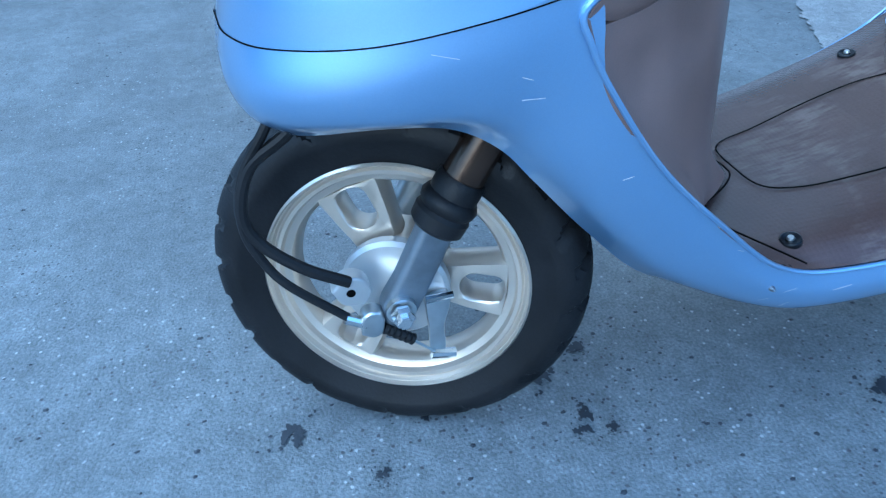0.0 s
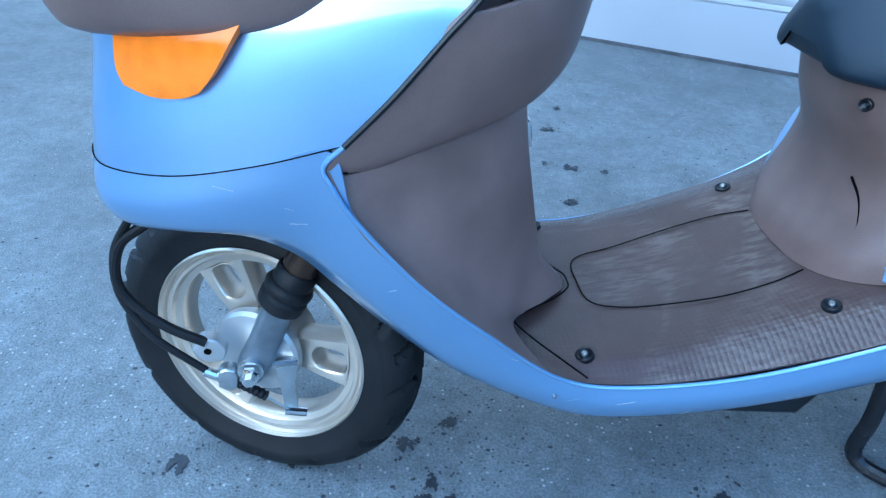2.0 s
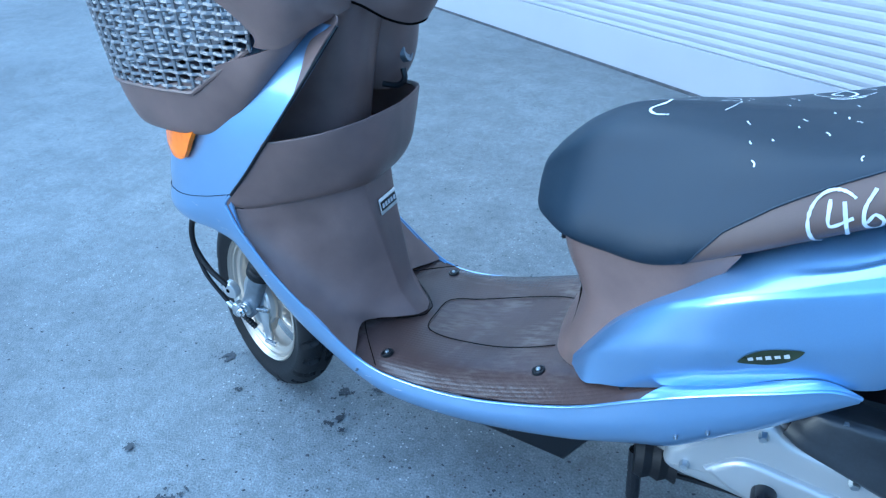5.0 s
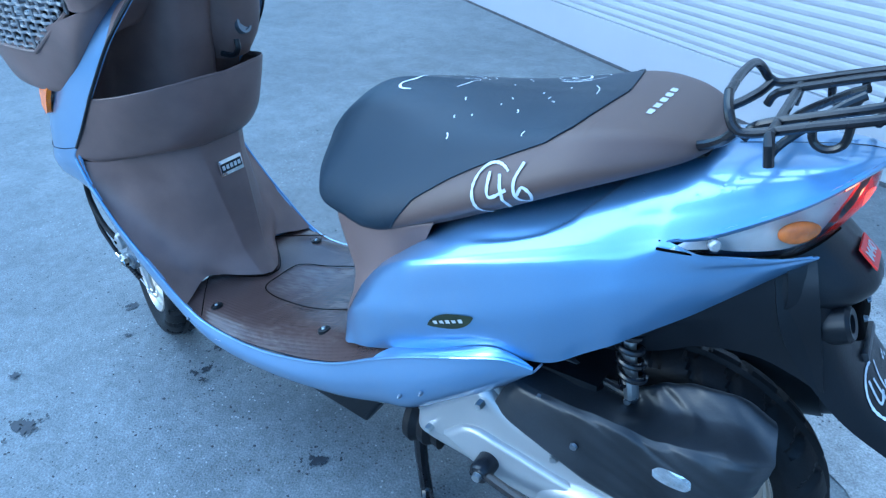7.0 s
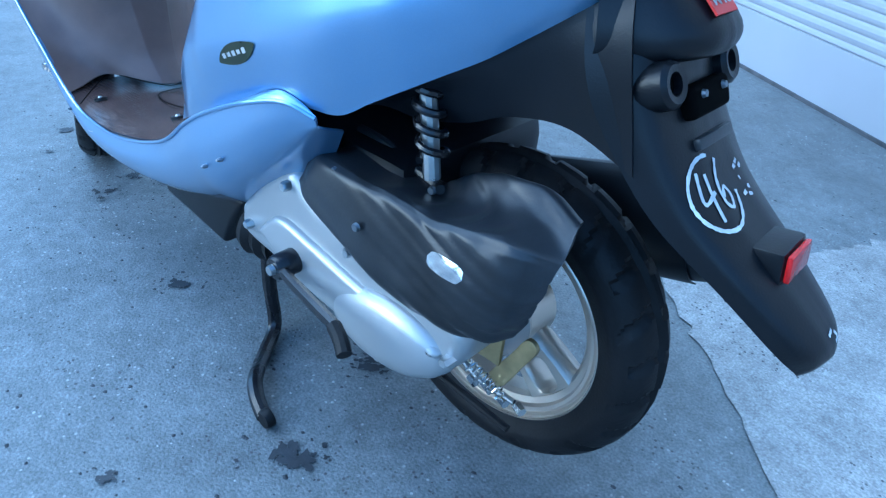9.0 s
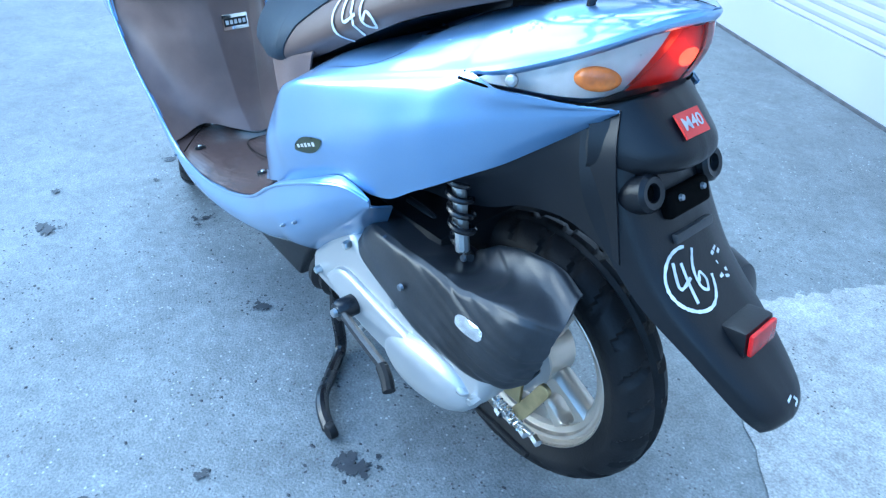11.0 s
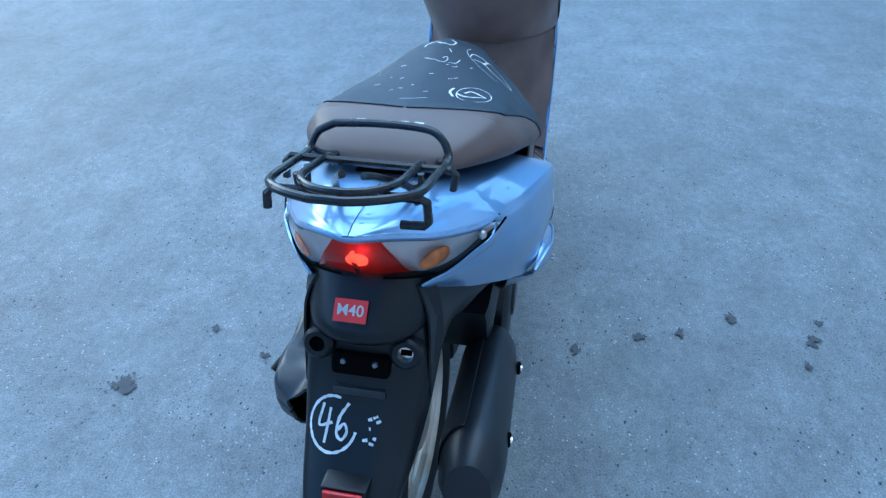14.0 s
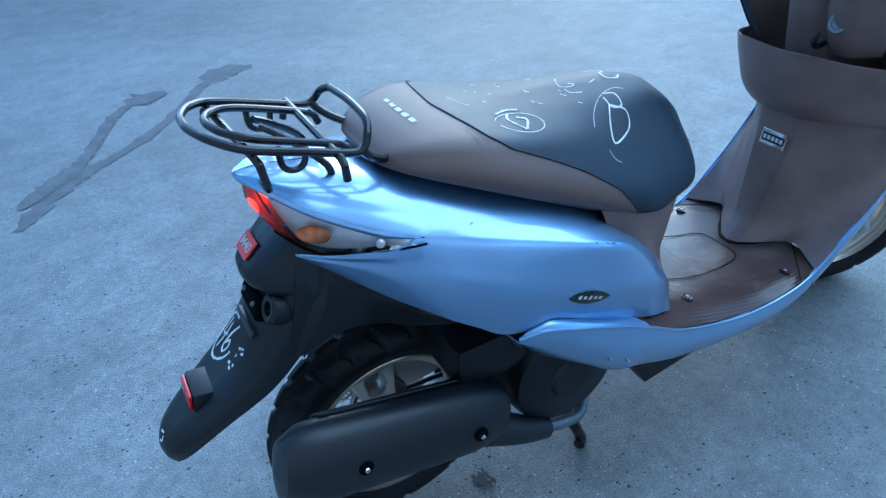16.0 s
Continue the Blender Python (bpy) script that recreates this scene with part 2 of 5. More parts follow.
def mirror_y(bm):
    made = bmesh.ops.duplicate(bm, geom=bm.verts[:] + bm.edges[:] + bm.faces[:])["geom"]
    for e in made:
        if isinstance(e, bmesh.types.BMVert):
            e.co.y = -e.co.y


def thick(ob, t, offset=-1.0):
    mod = ob.modifiers.new("thickness", "SOLIDIFY")
    mod.thickness, mod.offset = t, offset
    return ob


def relax(bm, times):
    """Evens out a skin and leaves its edges where they are."""
    inside = [v for v in bm.verts if not v.is_boundary]
    for _ in range(times):
        bmesh.ops.smooth_vert(bm, verts=inside, factor=0.5, use_axis_x=True, use_axis_y=True, use_axis_z=True)
    return bm


def thick_in(ob, t):
    """Thickness laid towards the middle of a hollow part."""
    mid = sum((v.co for v in ob.data.vertices), Vector()) / len(ob.data.vertices)
    out = sum(p.normal.dot(p.center - mid) * p.area for p in ob.data.polygons)
    return thick(ob, t, -1.0 if out > 0 else 1.0)


def thick_side(ob, t, s):
    """Thickness laid inwards on a part that stands at one side (s = 1: y below zero)."""
    out = sum(p.normal.y * p.area for p in ob.data.polygons) * s
    return thick(ob, t, -1.0 if out < 0 else 1.0)


def tube_into(bm, points, r, n=10, smooth=0):
    """A round bar along the points; r: one radius or one for each end."""
    p = curve(points, smooth) if smooth else [Vector(a) for a in points]
    ra, rb = r if isinstance(r, tuple) else (r, r)
    rings, side = [], None
    for i, c in enumerate(p):
        d = (p[min(i + 1, len(p) - 1)] - p[max(i - 1, 0)]).normalized()
        side = (d.orthogonal() if side is None else side - d * side.dot(d)).normalized()
        up = d.cross(side)
        q = ra + (rb - ra) * i / (len(p) - 1)
        rings.append([c + (side * math.cos(a) + up * math.sin(a)) * q for a in (2 * math.pi * k / n for k in range(n))])
    v = mesh_grid(bm, rings, True)
    bm.faces.new(v[0][::-1])
    bm.faces.new(v[-1])
    return bm


def tube(points, r, n=10, smooth=0):
    return tube_into(bmesh.new(), points, r, n, smooth)


def lathe_into(bm, profile, n=48, m=Matrix()):
    """Turns (radius, along) about the local y axis."""
    rings = [[m @ Vector((r * math.cos(2 * math.pi * k / n), s, r * math.sin(2 * math.pi * k / n))) for k in range(n)] for r, s in profile]
    v = mesh_grid(bm, rings, True)
    if profile[0][0] > 0.0005 and profile[0] != profile[-1]:
        bm.faces.new(v[0][::-1])
        bm.faces.new(v[-1])
    bmesh.ops.remove_doubles(bm, verts=bm.verts, dist=0.00005)
    return bm


def lathe(profile, n=48, m=Matrix()):
    return lathe_into(bmesh.new(), profile, n, m)


def box_into(bm, lo, hi, bevel=0.0, m=Matrix(), seg=2):
    made = bmesh.ops.create_cube(bm, size=1)["verts"]
    for v in made:
        v.co = Vector(((lo[i] + hi[i]) / 2 + v.co[i] * (hi[i] - lo[i]) for i in range(3)))
    if bevel:
        made = bmesh.ops.bevel(bm, geom=list({e for v in made for e in v.link_edges}), offset=bevel, segments=seg, affect="EDGES", profile=0.6)["verts"]
    bmesh.ops.transform(bm, matrix=m, verts=list({v for v in made}))
    return bm


def box(lo, hi, bevel=0.0, m=Matrix(), seg=2):
    return box_into(bmesh.new(), lo, hi, bevel, m, seg)


def slab_of(outline, y0, y1, bevel=0.004, n=0, seg=3, taper=0.0):
    """A plate with an outline of (x, z) between two planes across the scooter; taper pulls the y1 side inwards."""
    pts = [(a[0], a[1]) for a in outline]
    if n:
        ring = curve([(x, 0, z) for x, z in pts + pts[:1]], n + 1)[:-1]
        pts = [(p.x, p.z) for p in ring]
    cx, cz = sum(p[0] for p in pts) / len(pts), sum(p[1] for p in pts) / len(pts)
    bm = bmesh.new()
    a = [bm.verts.new((x, y0, z)) for x, z in pts]
    b = [bm.verts.new((x + (cx - x) * taper, y1, z + (cz - z) * taper)) for x, z in pts]
    bm.faces.new(a)
    top = bm.faces.new(b[::-1])
    for i in range(len(pts)):
        j = (i + 1) % len(pts)
        bm.faces.new((a[i], b[i], b[j], a[j]))
    bmesh.ops.recalc_face_normals(bm, faces=bm.faces)
    if bevel:
        bmesh.ops.bevel(bm, geom=[e for e in top.edges], offset=bevel, segments=seg, affect="EDGES", profile=0.5)
    return bm


def thing(name, label, category, group="", at=(0, 0, 0)):
    e = new(name)
    e.location = at
    e.empty_display_size = 0.05
    return tagged(e, label, category, group)


# ---- ground ----
def sheet(x0, y0, x1, y1, z, nx, ny):
    bm = bmesh.new()
    mesh_grid(bm, [[(x0 + (x1 - x0) * i / nx, y0 + (y1 - y0) * j / ny, z) for i in range(nx + 1)] for j in range(ny + 1)])
    return bm


ground = part("ground", sheet(-150, -150, 150, 150, 0, 2, 2), ASPHALT, smooth=False)
tagged(ground, "worn grey asphalt yard with pale chips", "ground", kind="structure")

# ---- shutter wall ----
WALL = Matrix.Translation((0.809, 2.067, 0)) @ Matrix.Rotation(radians(-33.3), 4, "Z")


def shutter_wall():
    bm = bmesh.new()
    lo, hi = -5.5, 3.5
    prof = [(-.006, .026), (.008, .026), (.008, .186), (.0, .1865), (.0, .205)]
    z = 0.205
    while z < 2.6:
        prof += [(-.0030 * (1 - math.cos(2 * math.pi * k / 8)), z + .036 * k / 8) for k in range(1, 9)]
        z += 0.036
    rows = [[WALL @ Vector((x, -d, zz)) for d, zz in prof] for x in (lo, hi)]
    mesh_grid(bm, rows)
    ob = part("wall_shutter", bm, SHUTTER, smooth=False)
    thick(ob, 0.02)
    return tagged(ob, "white corrugated steel roller shutter wall", "wall", kind="structure")


shutter_wall()
# unseen upper wall, added to hold back skylight from the shutter side
tagged(part("wall_over_shutter", box((-5.5, .0, 2.6), (3.5, .25, 4.2), 0, WALL), WALLPAINT, smooth=False), "unseen plain wall added above the roller shutter", "wall", kind="structure")
# unseen plain walls, added to close the yard and keep it in shade
for name, lo, hi in (("wall_south", (-9, -8.3, 0), (11, -8.0, 1.9)), ("wall_west", (-9.3, -8.3, 0), (-9.0, 8.3, 1.9)), ("wall_east", (11.0, -8.3, 0), (11.3, 6.0, 4.2)), ("wall_north", (-9, 8.3, 0), (-3.9, 8.6, 4.2))):
    tagged(part(name, box(lo, hi), WALLPAINT, smooth=False), "unseen plain grey wall added to shade the yard", "wall", kind="structure")

# ---- scooter ----
scooter = thing("scooter", "metallic light blue motor scooter with brown plastic, parked on its stand", "scooter")


# blue nose and leg shield
upper = [
    [(-.118, 0, .4785), (-.110, -.055, .4795), (-.082, -.100, .4825), (-.020, -.135, .4905), (.055, -.155, .5085), (.128, -.165, .530)],
    [(-.112, 0, .515), (-.103, -.055, .515), (-.076, -.098, .520), (-.012, -.132, .532), (.075, -.153, .553), (.168, -.167, .572)],
    [(-.100, 0, .570), (-.090, -.050, .570), (-.062, -.090, .574), (.004, -.126, .586), (.100, -.150, .604), (.206, -.167, .617)],
    [(-.078, 0, .635), (-.068, -.050, .635), (-.044, -.086, .638), (.034, -.121, .645), (.135, -.146, .650), (.236, -.167, .652)],
    [(.060, 0, .740), (.075, -.055, .740), (.105, -.090, .740), (.160, -.115, .740), (.220, -.135, .740), (.300, -.155, .735)],
    [(.190, 0, .800), (.200, -.050, .800), (.220, -.080, .800), (.260, -.100, .800), (.295, -.110, .800), (.335, -.118, .800)],
]
thick(part("front_cowl", relax(surface(upper, 30, 26), 4), BLUE, scooter, "upper light blue leg shield"), 0.003)
lower = [
    [(-.118, 0, .4784), (-.122, 0, .445), (-.115, 0, .415), (-.090, 0, .398)],
    [(-.110, -.055, .4794), (-.115, -.058, .445), (-.105, -.055, .415), (-.082, -.050, .397)],
    [(-.082, -.100, .4824), (-.088, -.105, .450), (-.080, -.100, .425), (-.060, -.090, .410)],
    [(-.020, -.135, .4904), (-.025, -.138, .460), (-.020, -.132, .435), (-.010, -.118, .423)],
    [(.055, -.155, .5084), (.048, -.155, .475), (.043, -.145, .440), (.038, -.125, .420)],
    [(.117, -.1638, .5245), (.095, -.160, .470), (.085, -.145, .425), (.078, -.120, .395)],
    [(.135, -.166, .460), (.125, -.160, .430), (.118, -.148, .390), (.110, -.120, .360)],
    [(.190, -.167, .390), (.180, -.163, .360), (.172, -.150, .325), (.165, -.120, .300)],
    [(.260, -.166, .325), (.250, -.165, .295), (.240, -.150, .260), (.235, -.115, .235)],
    [(.340, -.166, .262), (.340, -.170, .235), (.340, -.155, .205), (.340, -.110, .185)],
    [(.420, -.170, .247), (.420, -.175, .220), (.420, -.160, .190), (.420, -.110, .170)],
    [(.550, -.180, .265), (.550, -.185, .235), (.550, -.165, .200), (.550, -.110, .175)],
    [(.700, -.190, .318), (.700, -.195, .280), (.700, -.175, .240), (.700, -.110, .205)],
    [(.800, -.2045, .382), (.800, -.2085, .335), (.800, -.186, .285), (.800, -.118, .238)],
    [(.850, -.2090, .412), (.850, -.2130, .358), (.850, -.192, .308), (.850, -.120, .255)],
    [(.900, -.2105, .437), (.900, -.2130, .390), (.900, -.192, .345), (.900, -.125, .300)],
    [(.950, -.2110, .459), (.950, -.2110, .422), (.950, -.192, .384), (.950, -.130, .340)],
    [(1.000, -.2030, .474), (1.000, -.2010, .450), (1.000, -.187, .424), (.998, -.140, .390)],
    [(1.034, -.1895, .4645), (1.034, -.1890, .460), (1.033, -.184, .453), (1.030, -.150, .440)],
]
thick_in(part("lower_cowl", surface(lower, 90, 14), BLUE, scooter, "light blue lower fairing and side skirts"), 0.003)

for s in (1, -1):
    part("cowl_seam", tube([(-.1185, 0, .4782), (-.1105, -.0553 * s, .4792), (-.0825, -.1004 * s, .4822), (-.020, -.1356 * s, .4902), (.055, -.1556 * s, .5082), (.1275, -.1655 * s, .530)], .0006, 6, 60), SEAM, scooter)

# brown inner shield: rows from the centre line out to the edge
inner = [
    [(.386, 0, .266), (.381, -.016, .267), (.374, -.026, .268), (.340, -.058, .273), (.308, -.084, .276), (.305, -.105, .274), (.320, -.140, .268), (.332, -.1655, .266)],
    [(.352, 0, .305), (.350, -.020, .305), (.344, -.030, .305), (.320, -.062, .307), (.292, -.098, .308), (.278, -.122, .306), (.272, -.145, .310), (.277, -.166, .310)],
    [(.339, 0, .350), (.338, -.024, .350), (.332, -.034, .350), (.302, -.070, .350), (.268, -.104, .350), (.248, -.126, .350), (.236, -.150, .352), (.232, -.166, .350)],
    [(.322, 0, .430), (.321, -.030, .430), (.314, -.042, .430), (.281, -.080, .430), (.230, -.114, .426), (.193, -.134, .424), (.166, -.154, .424), (.157, -.167, .428)],
    [(.313, 0, .475), (.312, -.032, .475), (.305, -.046, .475), (.270, -.082, .472), (.214, -.116, .466), (.170, -.137, .462), (.140, -.156, .462), (.131, -.166, .468)],
    [(.306, 0, .528), (.304, -.034, .528), (.298, -.052, .528), (.270, -.084, .525), (.215, -.119, .513), (.165, -.140, .502), (.128, -.158, .500), (.1125, -.165, .508)],
]
thick(part("leg_shield", surface(inner, 34, 44), BROWN, scooter, "brown plastic leg shield with a centre ridge"), 0.003)
pocket = [
    [(.306, 0, .528), (.302, -.045, .528), (.270, -.084, .525), (.215, -.119, .513), (.150, -.148, .500), (.1125, -.165, .508)],
    [(.322, 0, .536), (.318, -.050, .536), (.288, -.094, .533), (.226, -.130, .522), (.156, -.155, .514), (.1200, -.1665, .519)],
    [(.344, 0, .570), (.339, -.055, .570), (.310, -.100, .567), (.246, -.138, .560), (.180, -.160, .558), (.160, -.168, .565)],
    [(.354, 0, .615), (.349, -.055, .614), (.326, -.100, .612), (.275, -.142, .606), (.215, -.163, .603), (.196, -.168, .607)],
    [(.358, 0, .655), (.354, -.055, .657), (.336, -.100, .653), (.292, -.140, .643), (.246, -.159, .634), (.222, -.168, .632)],
    [(.357, 0, .659), (.353, -.055, .661), (.335, -.098, .657), (.291, -.137, .647), (.245, -.156, .638), (.222, -.166, .635)],
    [(.352, 0, .654), (.348, -.054, .656), (.330, -.095, .652), (.287, -.133, .642), (.243, -.152, .633), (.222, -.163, .631)],
]
thick(part("glove_pocket", surface(pocket, 36, 34), BROWN, scooter, "open brown plastic glove pocket"), 0.004)
back = [
    [(.275, 0, .560), (.270, -.030, .560), (.245, -.055, .560), (.150, -.085, .560), (.150, -.120, .562), (.158, -.146, .565), (.168, -.160, .572)],
    [(.285, 0, .615), (.280, -.030, .615), (.255, -.055, .615), (.158, -.085, .615), (.166, -.128, .615), (.190, -.156, .616), (.2055, -.1655, .617)],
    [(.290, 0, .640), (.285, -.030, .640), (.260, -.055, .640), (.168, -.085, .640), (.184, -.130, .640), (.210, -.157, .640), (.2265, -.1662, .642)],
    [(.305, 0, .720), (.300, -.030, .720), (.275, -.055, .720), (.192, -.085, .720), (.232, -.126, .722), (.276, -.149, .726), (.294, -.1555, .729)],
    [(.318, 0, .772), (.313, -.030, .772), (.290, -.054, .772), (.222, -.080, .772), (.266, -.112, .774), (.308, -.133, .775), (.322, -.139, .776)],
    [(.326, 0, .797), (.321, -.030, .797), (.306, -.052, .797), (.296, -.072, .797), (.306, -.094, .799), (.326, -.112, .801), (.336, -.119, .802)],
    [(.328, 0, .812), (.323, -.030, .812), (.310, -.052, .812), (.306, -.072, .811), (.314, -.092, .810), (.328, -.106, .810), (.334, -.113, .811)],
]
thick(part("inner_panel", surface(back, 36, 44), BROWN, scooter, "brown inner panel with a deep recess beside the column"), 0.002)

# floor
floor = [
    [(.290, 0, .262), (.290, -.060, .262), (.295, -.120, .262), (.330, -.166, .263)],
    [(.377, 0, .258), (.377, -.060, .260), (.377, -.134, .261), (.400, -.168, .250)],
    [(.500, 0, .272), (.500, -.060, .274), (.500, -.134, .274), (.500, -.176, .260)],
    [(.645, 0, .316), (.645, -.060, .318), (.645, -.134, .319), (.645, -.186, .300)],
    [(.740, 0, .350), (.740, -.060, .352), (.740, -.134, .358), (.740, -.193, .342)],
    [(.795, 0, .369), (.795, -.060, .371), (.795, -.150, .385), (.797, -.2020, .378)],
    [(.845, 0, .390), (.845, -.060, .392), (.840, -.150, .404), (.832, -.188, .4050)],
]
board = part("footboard", surface(floor, 48, 20), FLOORING, scooter, "scuffed brown plastic footboard")
thick(board, 0.004, -1.0 if sum(p.normal.z for p in board.data.polygons) > 0 else 1.0)

for s in (1, -1):
    strip = [[(x, y * s, z), ((x + u) / 2, (y + v) / 2 * s, (z + w) / 2 + .0022), (u, v * s, w)] for x, y, z, u, v, w in (
        (.800, -.2045, .382, .826, -.1895, .404), (.820, -.2060, .394, .838, -.1890, .410), (.850, -.2090, .412, .862, -.1910, .421), (.900, -.2105, .437, .906, -.1940, .443), (.950, -.2110, .459, .955, -.1970, .469),
        (.980, -.2080, .470, .985, -.1970, .481), (1.000, -.2030, .474, 1.003, -.1940, .480), (1.020, -.1960, .470, 1.021, -.1900, .4735), (1.034, -.1895, .4645, 1.034, -.1885, .466))]
    thick_side(part("skirt_top", surface(strip, 30, 7, False), BLUE, scooter, "light blue step of the side skirt"), .003, s)

# cover under the seat
cover = [
    [(.646, 0, .318), (.649, -.050, .320), (.666, -.095, .328), (.705, -.135, .345), (.780, -.176, .380), (.84, -.16, .40)],
    [(.651, 0, .350), (.654, -.050, .350), (.668, -.093, .356), (.703, -.132, .372), (.786, -.172, .404), (.84, -.16, .43)],
    [(.669, 0, .390), (.671, -.048, .390), (.683, -.090, .396), (.714, -.128, .412), (.790, -.166, .440), (.84, -.155, .46)],
    [(.678, 0, .430), (.680, -.044, .430), (.690, -.084, .436), (.718, -.124, .450), (.795, -.160, .476), (.85, -.155, .50)],
    [(.670, 0, .462), (.672, -.044, .462), (.683, -.084, .466), (.712, -.124, .478), (.800, -.160, .506), (.85, -.158, .53)],
    [(.650, 0, .500), (.652, -.042, .500), (.664, -.080, .505), (.698, -.120, .518), (.806, -.162, .546), (.87, -.160, .575)],
    [(.640, 0, .535), (.642, -.040, .535), (.655, -.076, .540), (.694, -.120, .546), (.812, -.164, .574), (.88, -.162, .596)],
    [(.640, 0, .560), (.642, -.038, .560), (.655, -.072, .562), (.698, -.116, .560), (.815, -.160, .580), (.88, -.158, .600)],
]
thick(part("seat_front_cover", surface(cover, 36, 28), BROWN, scooter, "brown plastic cover under the seat"), 0.003)

# rear body: deck and side panels meet in a soft ridge, and part behind the lamp's tip
RIDGE = [(.694, -.129, .362), (.745, -.152, .448), (.800, -.172, .512), (.860, -.196, .556), (.920, -.199, .583), (.980, -.188, .602), (1.050, -.172, .622), (1.110, -.152, .637), (1.145, -.142, .648)]
LIP = [(1.180, -.127, .661), (1.220, -.104, .678), (1.255, -.081, .696), (1.285, -.048, .714), (1.302, -.020, .722), (1.308, -.008, .724)]
UNDER = [(1.175, -.140, .6405), (1.205, -.125, .6385), (1.235, -.105, .6365), (1.256, -.087, .6355), (1.270, -.074, .6345), (1.275, -.069, .634)]
MID_Z = [(.694, .366), (.75, .470), (.80, .530), (.86, .575), (.92, .612), (.98, .640), (1.05, .668), (1.11, .690), (1.18, .708), (1.24, .720), (1.285, .727), (1.31, .726)]
BULGE = [(.694, -.130, .356), (.73, -.166, .410), (.79, -.193, .455), (.87, -.211, .490), (.96, -.208, .520), (1.04, -.194, .548), (1.11, -.170, .578), (1.18, -.134, .602), (1.24, -.098, .622), (1.275, -.0705, .632)]
HEM = [(.685, -.120, .347), (.72, -.165, .352), (.78, -.184, .380), (.833, -.188, .404), (.90, -.193, .436), (.955, -.195, .466), (.99, -.194, .478), (1.015, -.189, .472), (1.04, -.177, .464), (1.11, -.153, .508), (1.18, -.113, .553), (1.24, -.083, .602), (1.275, -.069, .631)]
RIDGE = [tuple(p) for p in curve(RIDGE, 17)]


def along(table, x, k):
    return float(np.interp(x, [a[0] for a in table], [a[k] for a in table]))


deck, side = [], []
for x, y, z in RIDGE + LIP:
    c = along(MID_Z, x, 1)
    deck.append([(x, 0, c), (x, y * .40, c - .001), (x, y * .70, c * .76 + z * .24), (x, y * .87, c * .38 + z * .62), (x, y * .975, c * .08 + z * .92 + .0008), (x, y, z)])
for x, y, z in RIDGE + UNDER:
    by, bz, hy, hz = along(BULGE, x, 1), along(BULGE, x, 2), along(HEM, x, 1), along(HEM, x, 2)
    down = min(.010, (z - bz) * .25)
    side.append([(x, y, z), (x, y + (by - y) * .30 - .0015, z - down), (x, y + (by - y) * .75, z + (bz - z) * .55), (x, by, bz), (x, by + (hy - by) * .45, bz + (hz - bz) * .55), (x, hy, hz)])


GRIP = [(.940, .180), (.965, .178), (.99, .173), (1.02, .163), (1.045, .146), (1.062, .124), (1.074, .100), (1.080, .08)]


def dished(bm):
    """The hollow for the fingers under the seat's edge, on the kerb side."""
    def soft(f):
        f = min(1, max(0, f))
        return f * f * (3 - 2 * f)
    for v in bm.verts:
        if .90 < v.co.x < 1.08 and v.co.y < 0:
            v.co.z -= .009 * soft((along(GRIP, v.co.x, 1) + v.co.y) / .012) * soft((v.co.x - .92) / .09)
    return bm


bm = dished(surface(deck, 150, 44))
for s in (1, -1):
    across = [curve([(x, y * s, z) for x, y, z in r], 26) for r in side]
    mesh_grid(bm, list(zip(*[curve([r[j] for r in across], 150) for j in range(26)])))
bmesh.ops.remove_doubles(bm, verts=bm.verts, dist=.0010)
thick_in(part("tail_cowl", bm, BLUE, scooter, "light blue tail cowl with water drops", angle=1.4), 0.003)

# seat: along its length, half width, underside, top
SEAT = [(.5994, .030, .5725, .604), (.6067, .058, .550, .6165), (.6322, .0915, .545, .648), (.6698, .1300, .5455, .6812), (.7207, .1515, .547, .7055), (.7937, .1760, .5555, .7155),
        (.8819, .1750, .593, .7205), (.9602, .1655, .6328, .7264), (1.0388, .1522, .672, .7400), (1.0975, .1249, .6948, .739), (1.1344, .0931, .7065, .7295), (1.1515, .0578, .711, .717)]
FRONT_FORM = ((.785, 0), (.974, .09), (.93, .30), (.735, .53), (.53, .73), (.36, .90), (0, 1))
REAR_FORM = ((.912, 0), (.965, .18), (.962, .40), (.892, .66), (.76, .90), (.34, .98), (0, 1))


def seat_at(x):
    for a, b in zip(SEAT, SEAT[1:]):
        if x <= b[0]:
            f = (x - a[0]) / (b[0] - a[0])
            return [p + (q - p) * f for p, q in zip(a[1:], b[1:])]
    return list(SEAT[-1][1:])


def seat_section(x, v):
    """A place on the half outline: v from 0, the lower edge, to 1, the middle of the top."""
    w, lo, hi = seat_at(x)
    f = min(1, max(0, (x - .72) / .36))
    f = f * f * (3 - 2 * f)
    ring = curve([(x, -w * (a + (c - a) * f), lo + (hi - lo) * (b + (d - b) * f)) for (a, b), (c, d) in zip(FRONT_FORM, REAR_FORM)], 61)
    s = v * 60
    i = min(int(s), 59)
    return ring[i].lerp(ring[i + 1], s - i)


def seam_v(x):
    """Where the brown side ends and the dark top begins."""
    line = [(.812, 0.0), (.816, .08), (.824, .14), (.836, .23), (.856, .33), (.900, .42), (.956, .51), (1.004, .585), (1.026, .69), (1.036, .82), (1.042, .94), (1.044, 1.0)]
    if x <= line[0][0]:
        return 0.0
    for a, b in zip(line, line[1:]):
        if x <= b[0]:
            return a[1] + (b[1] - a[1]) * (x - a[0]) / (b[0] - a[0])
    return 1.0


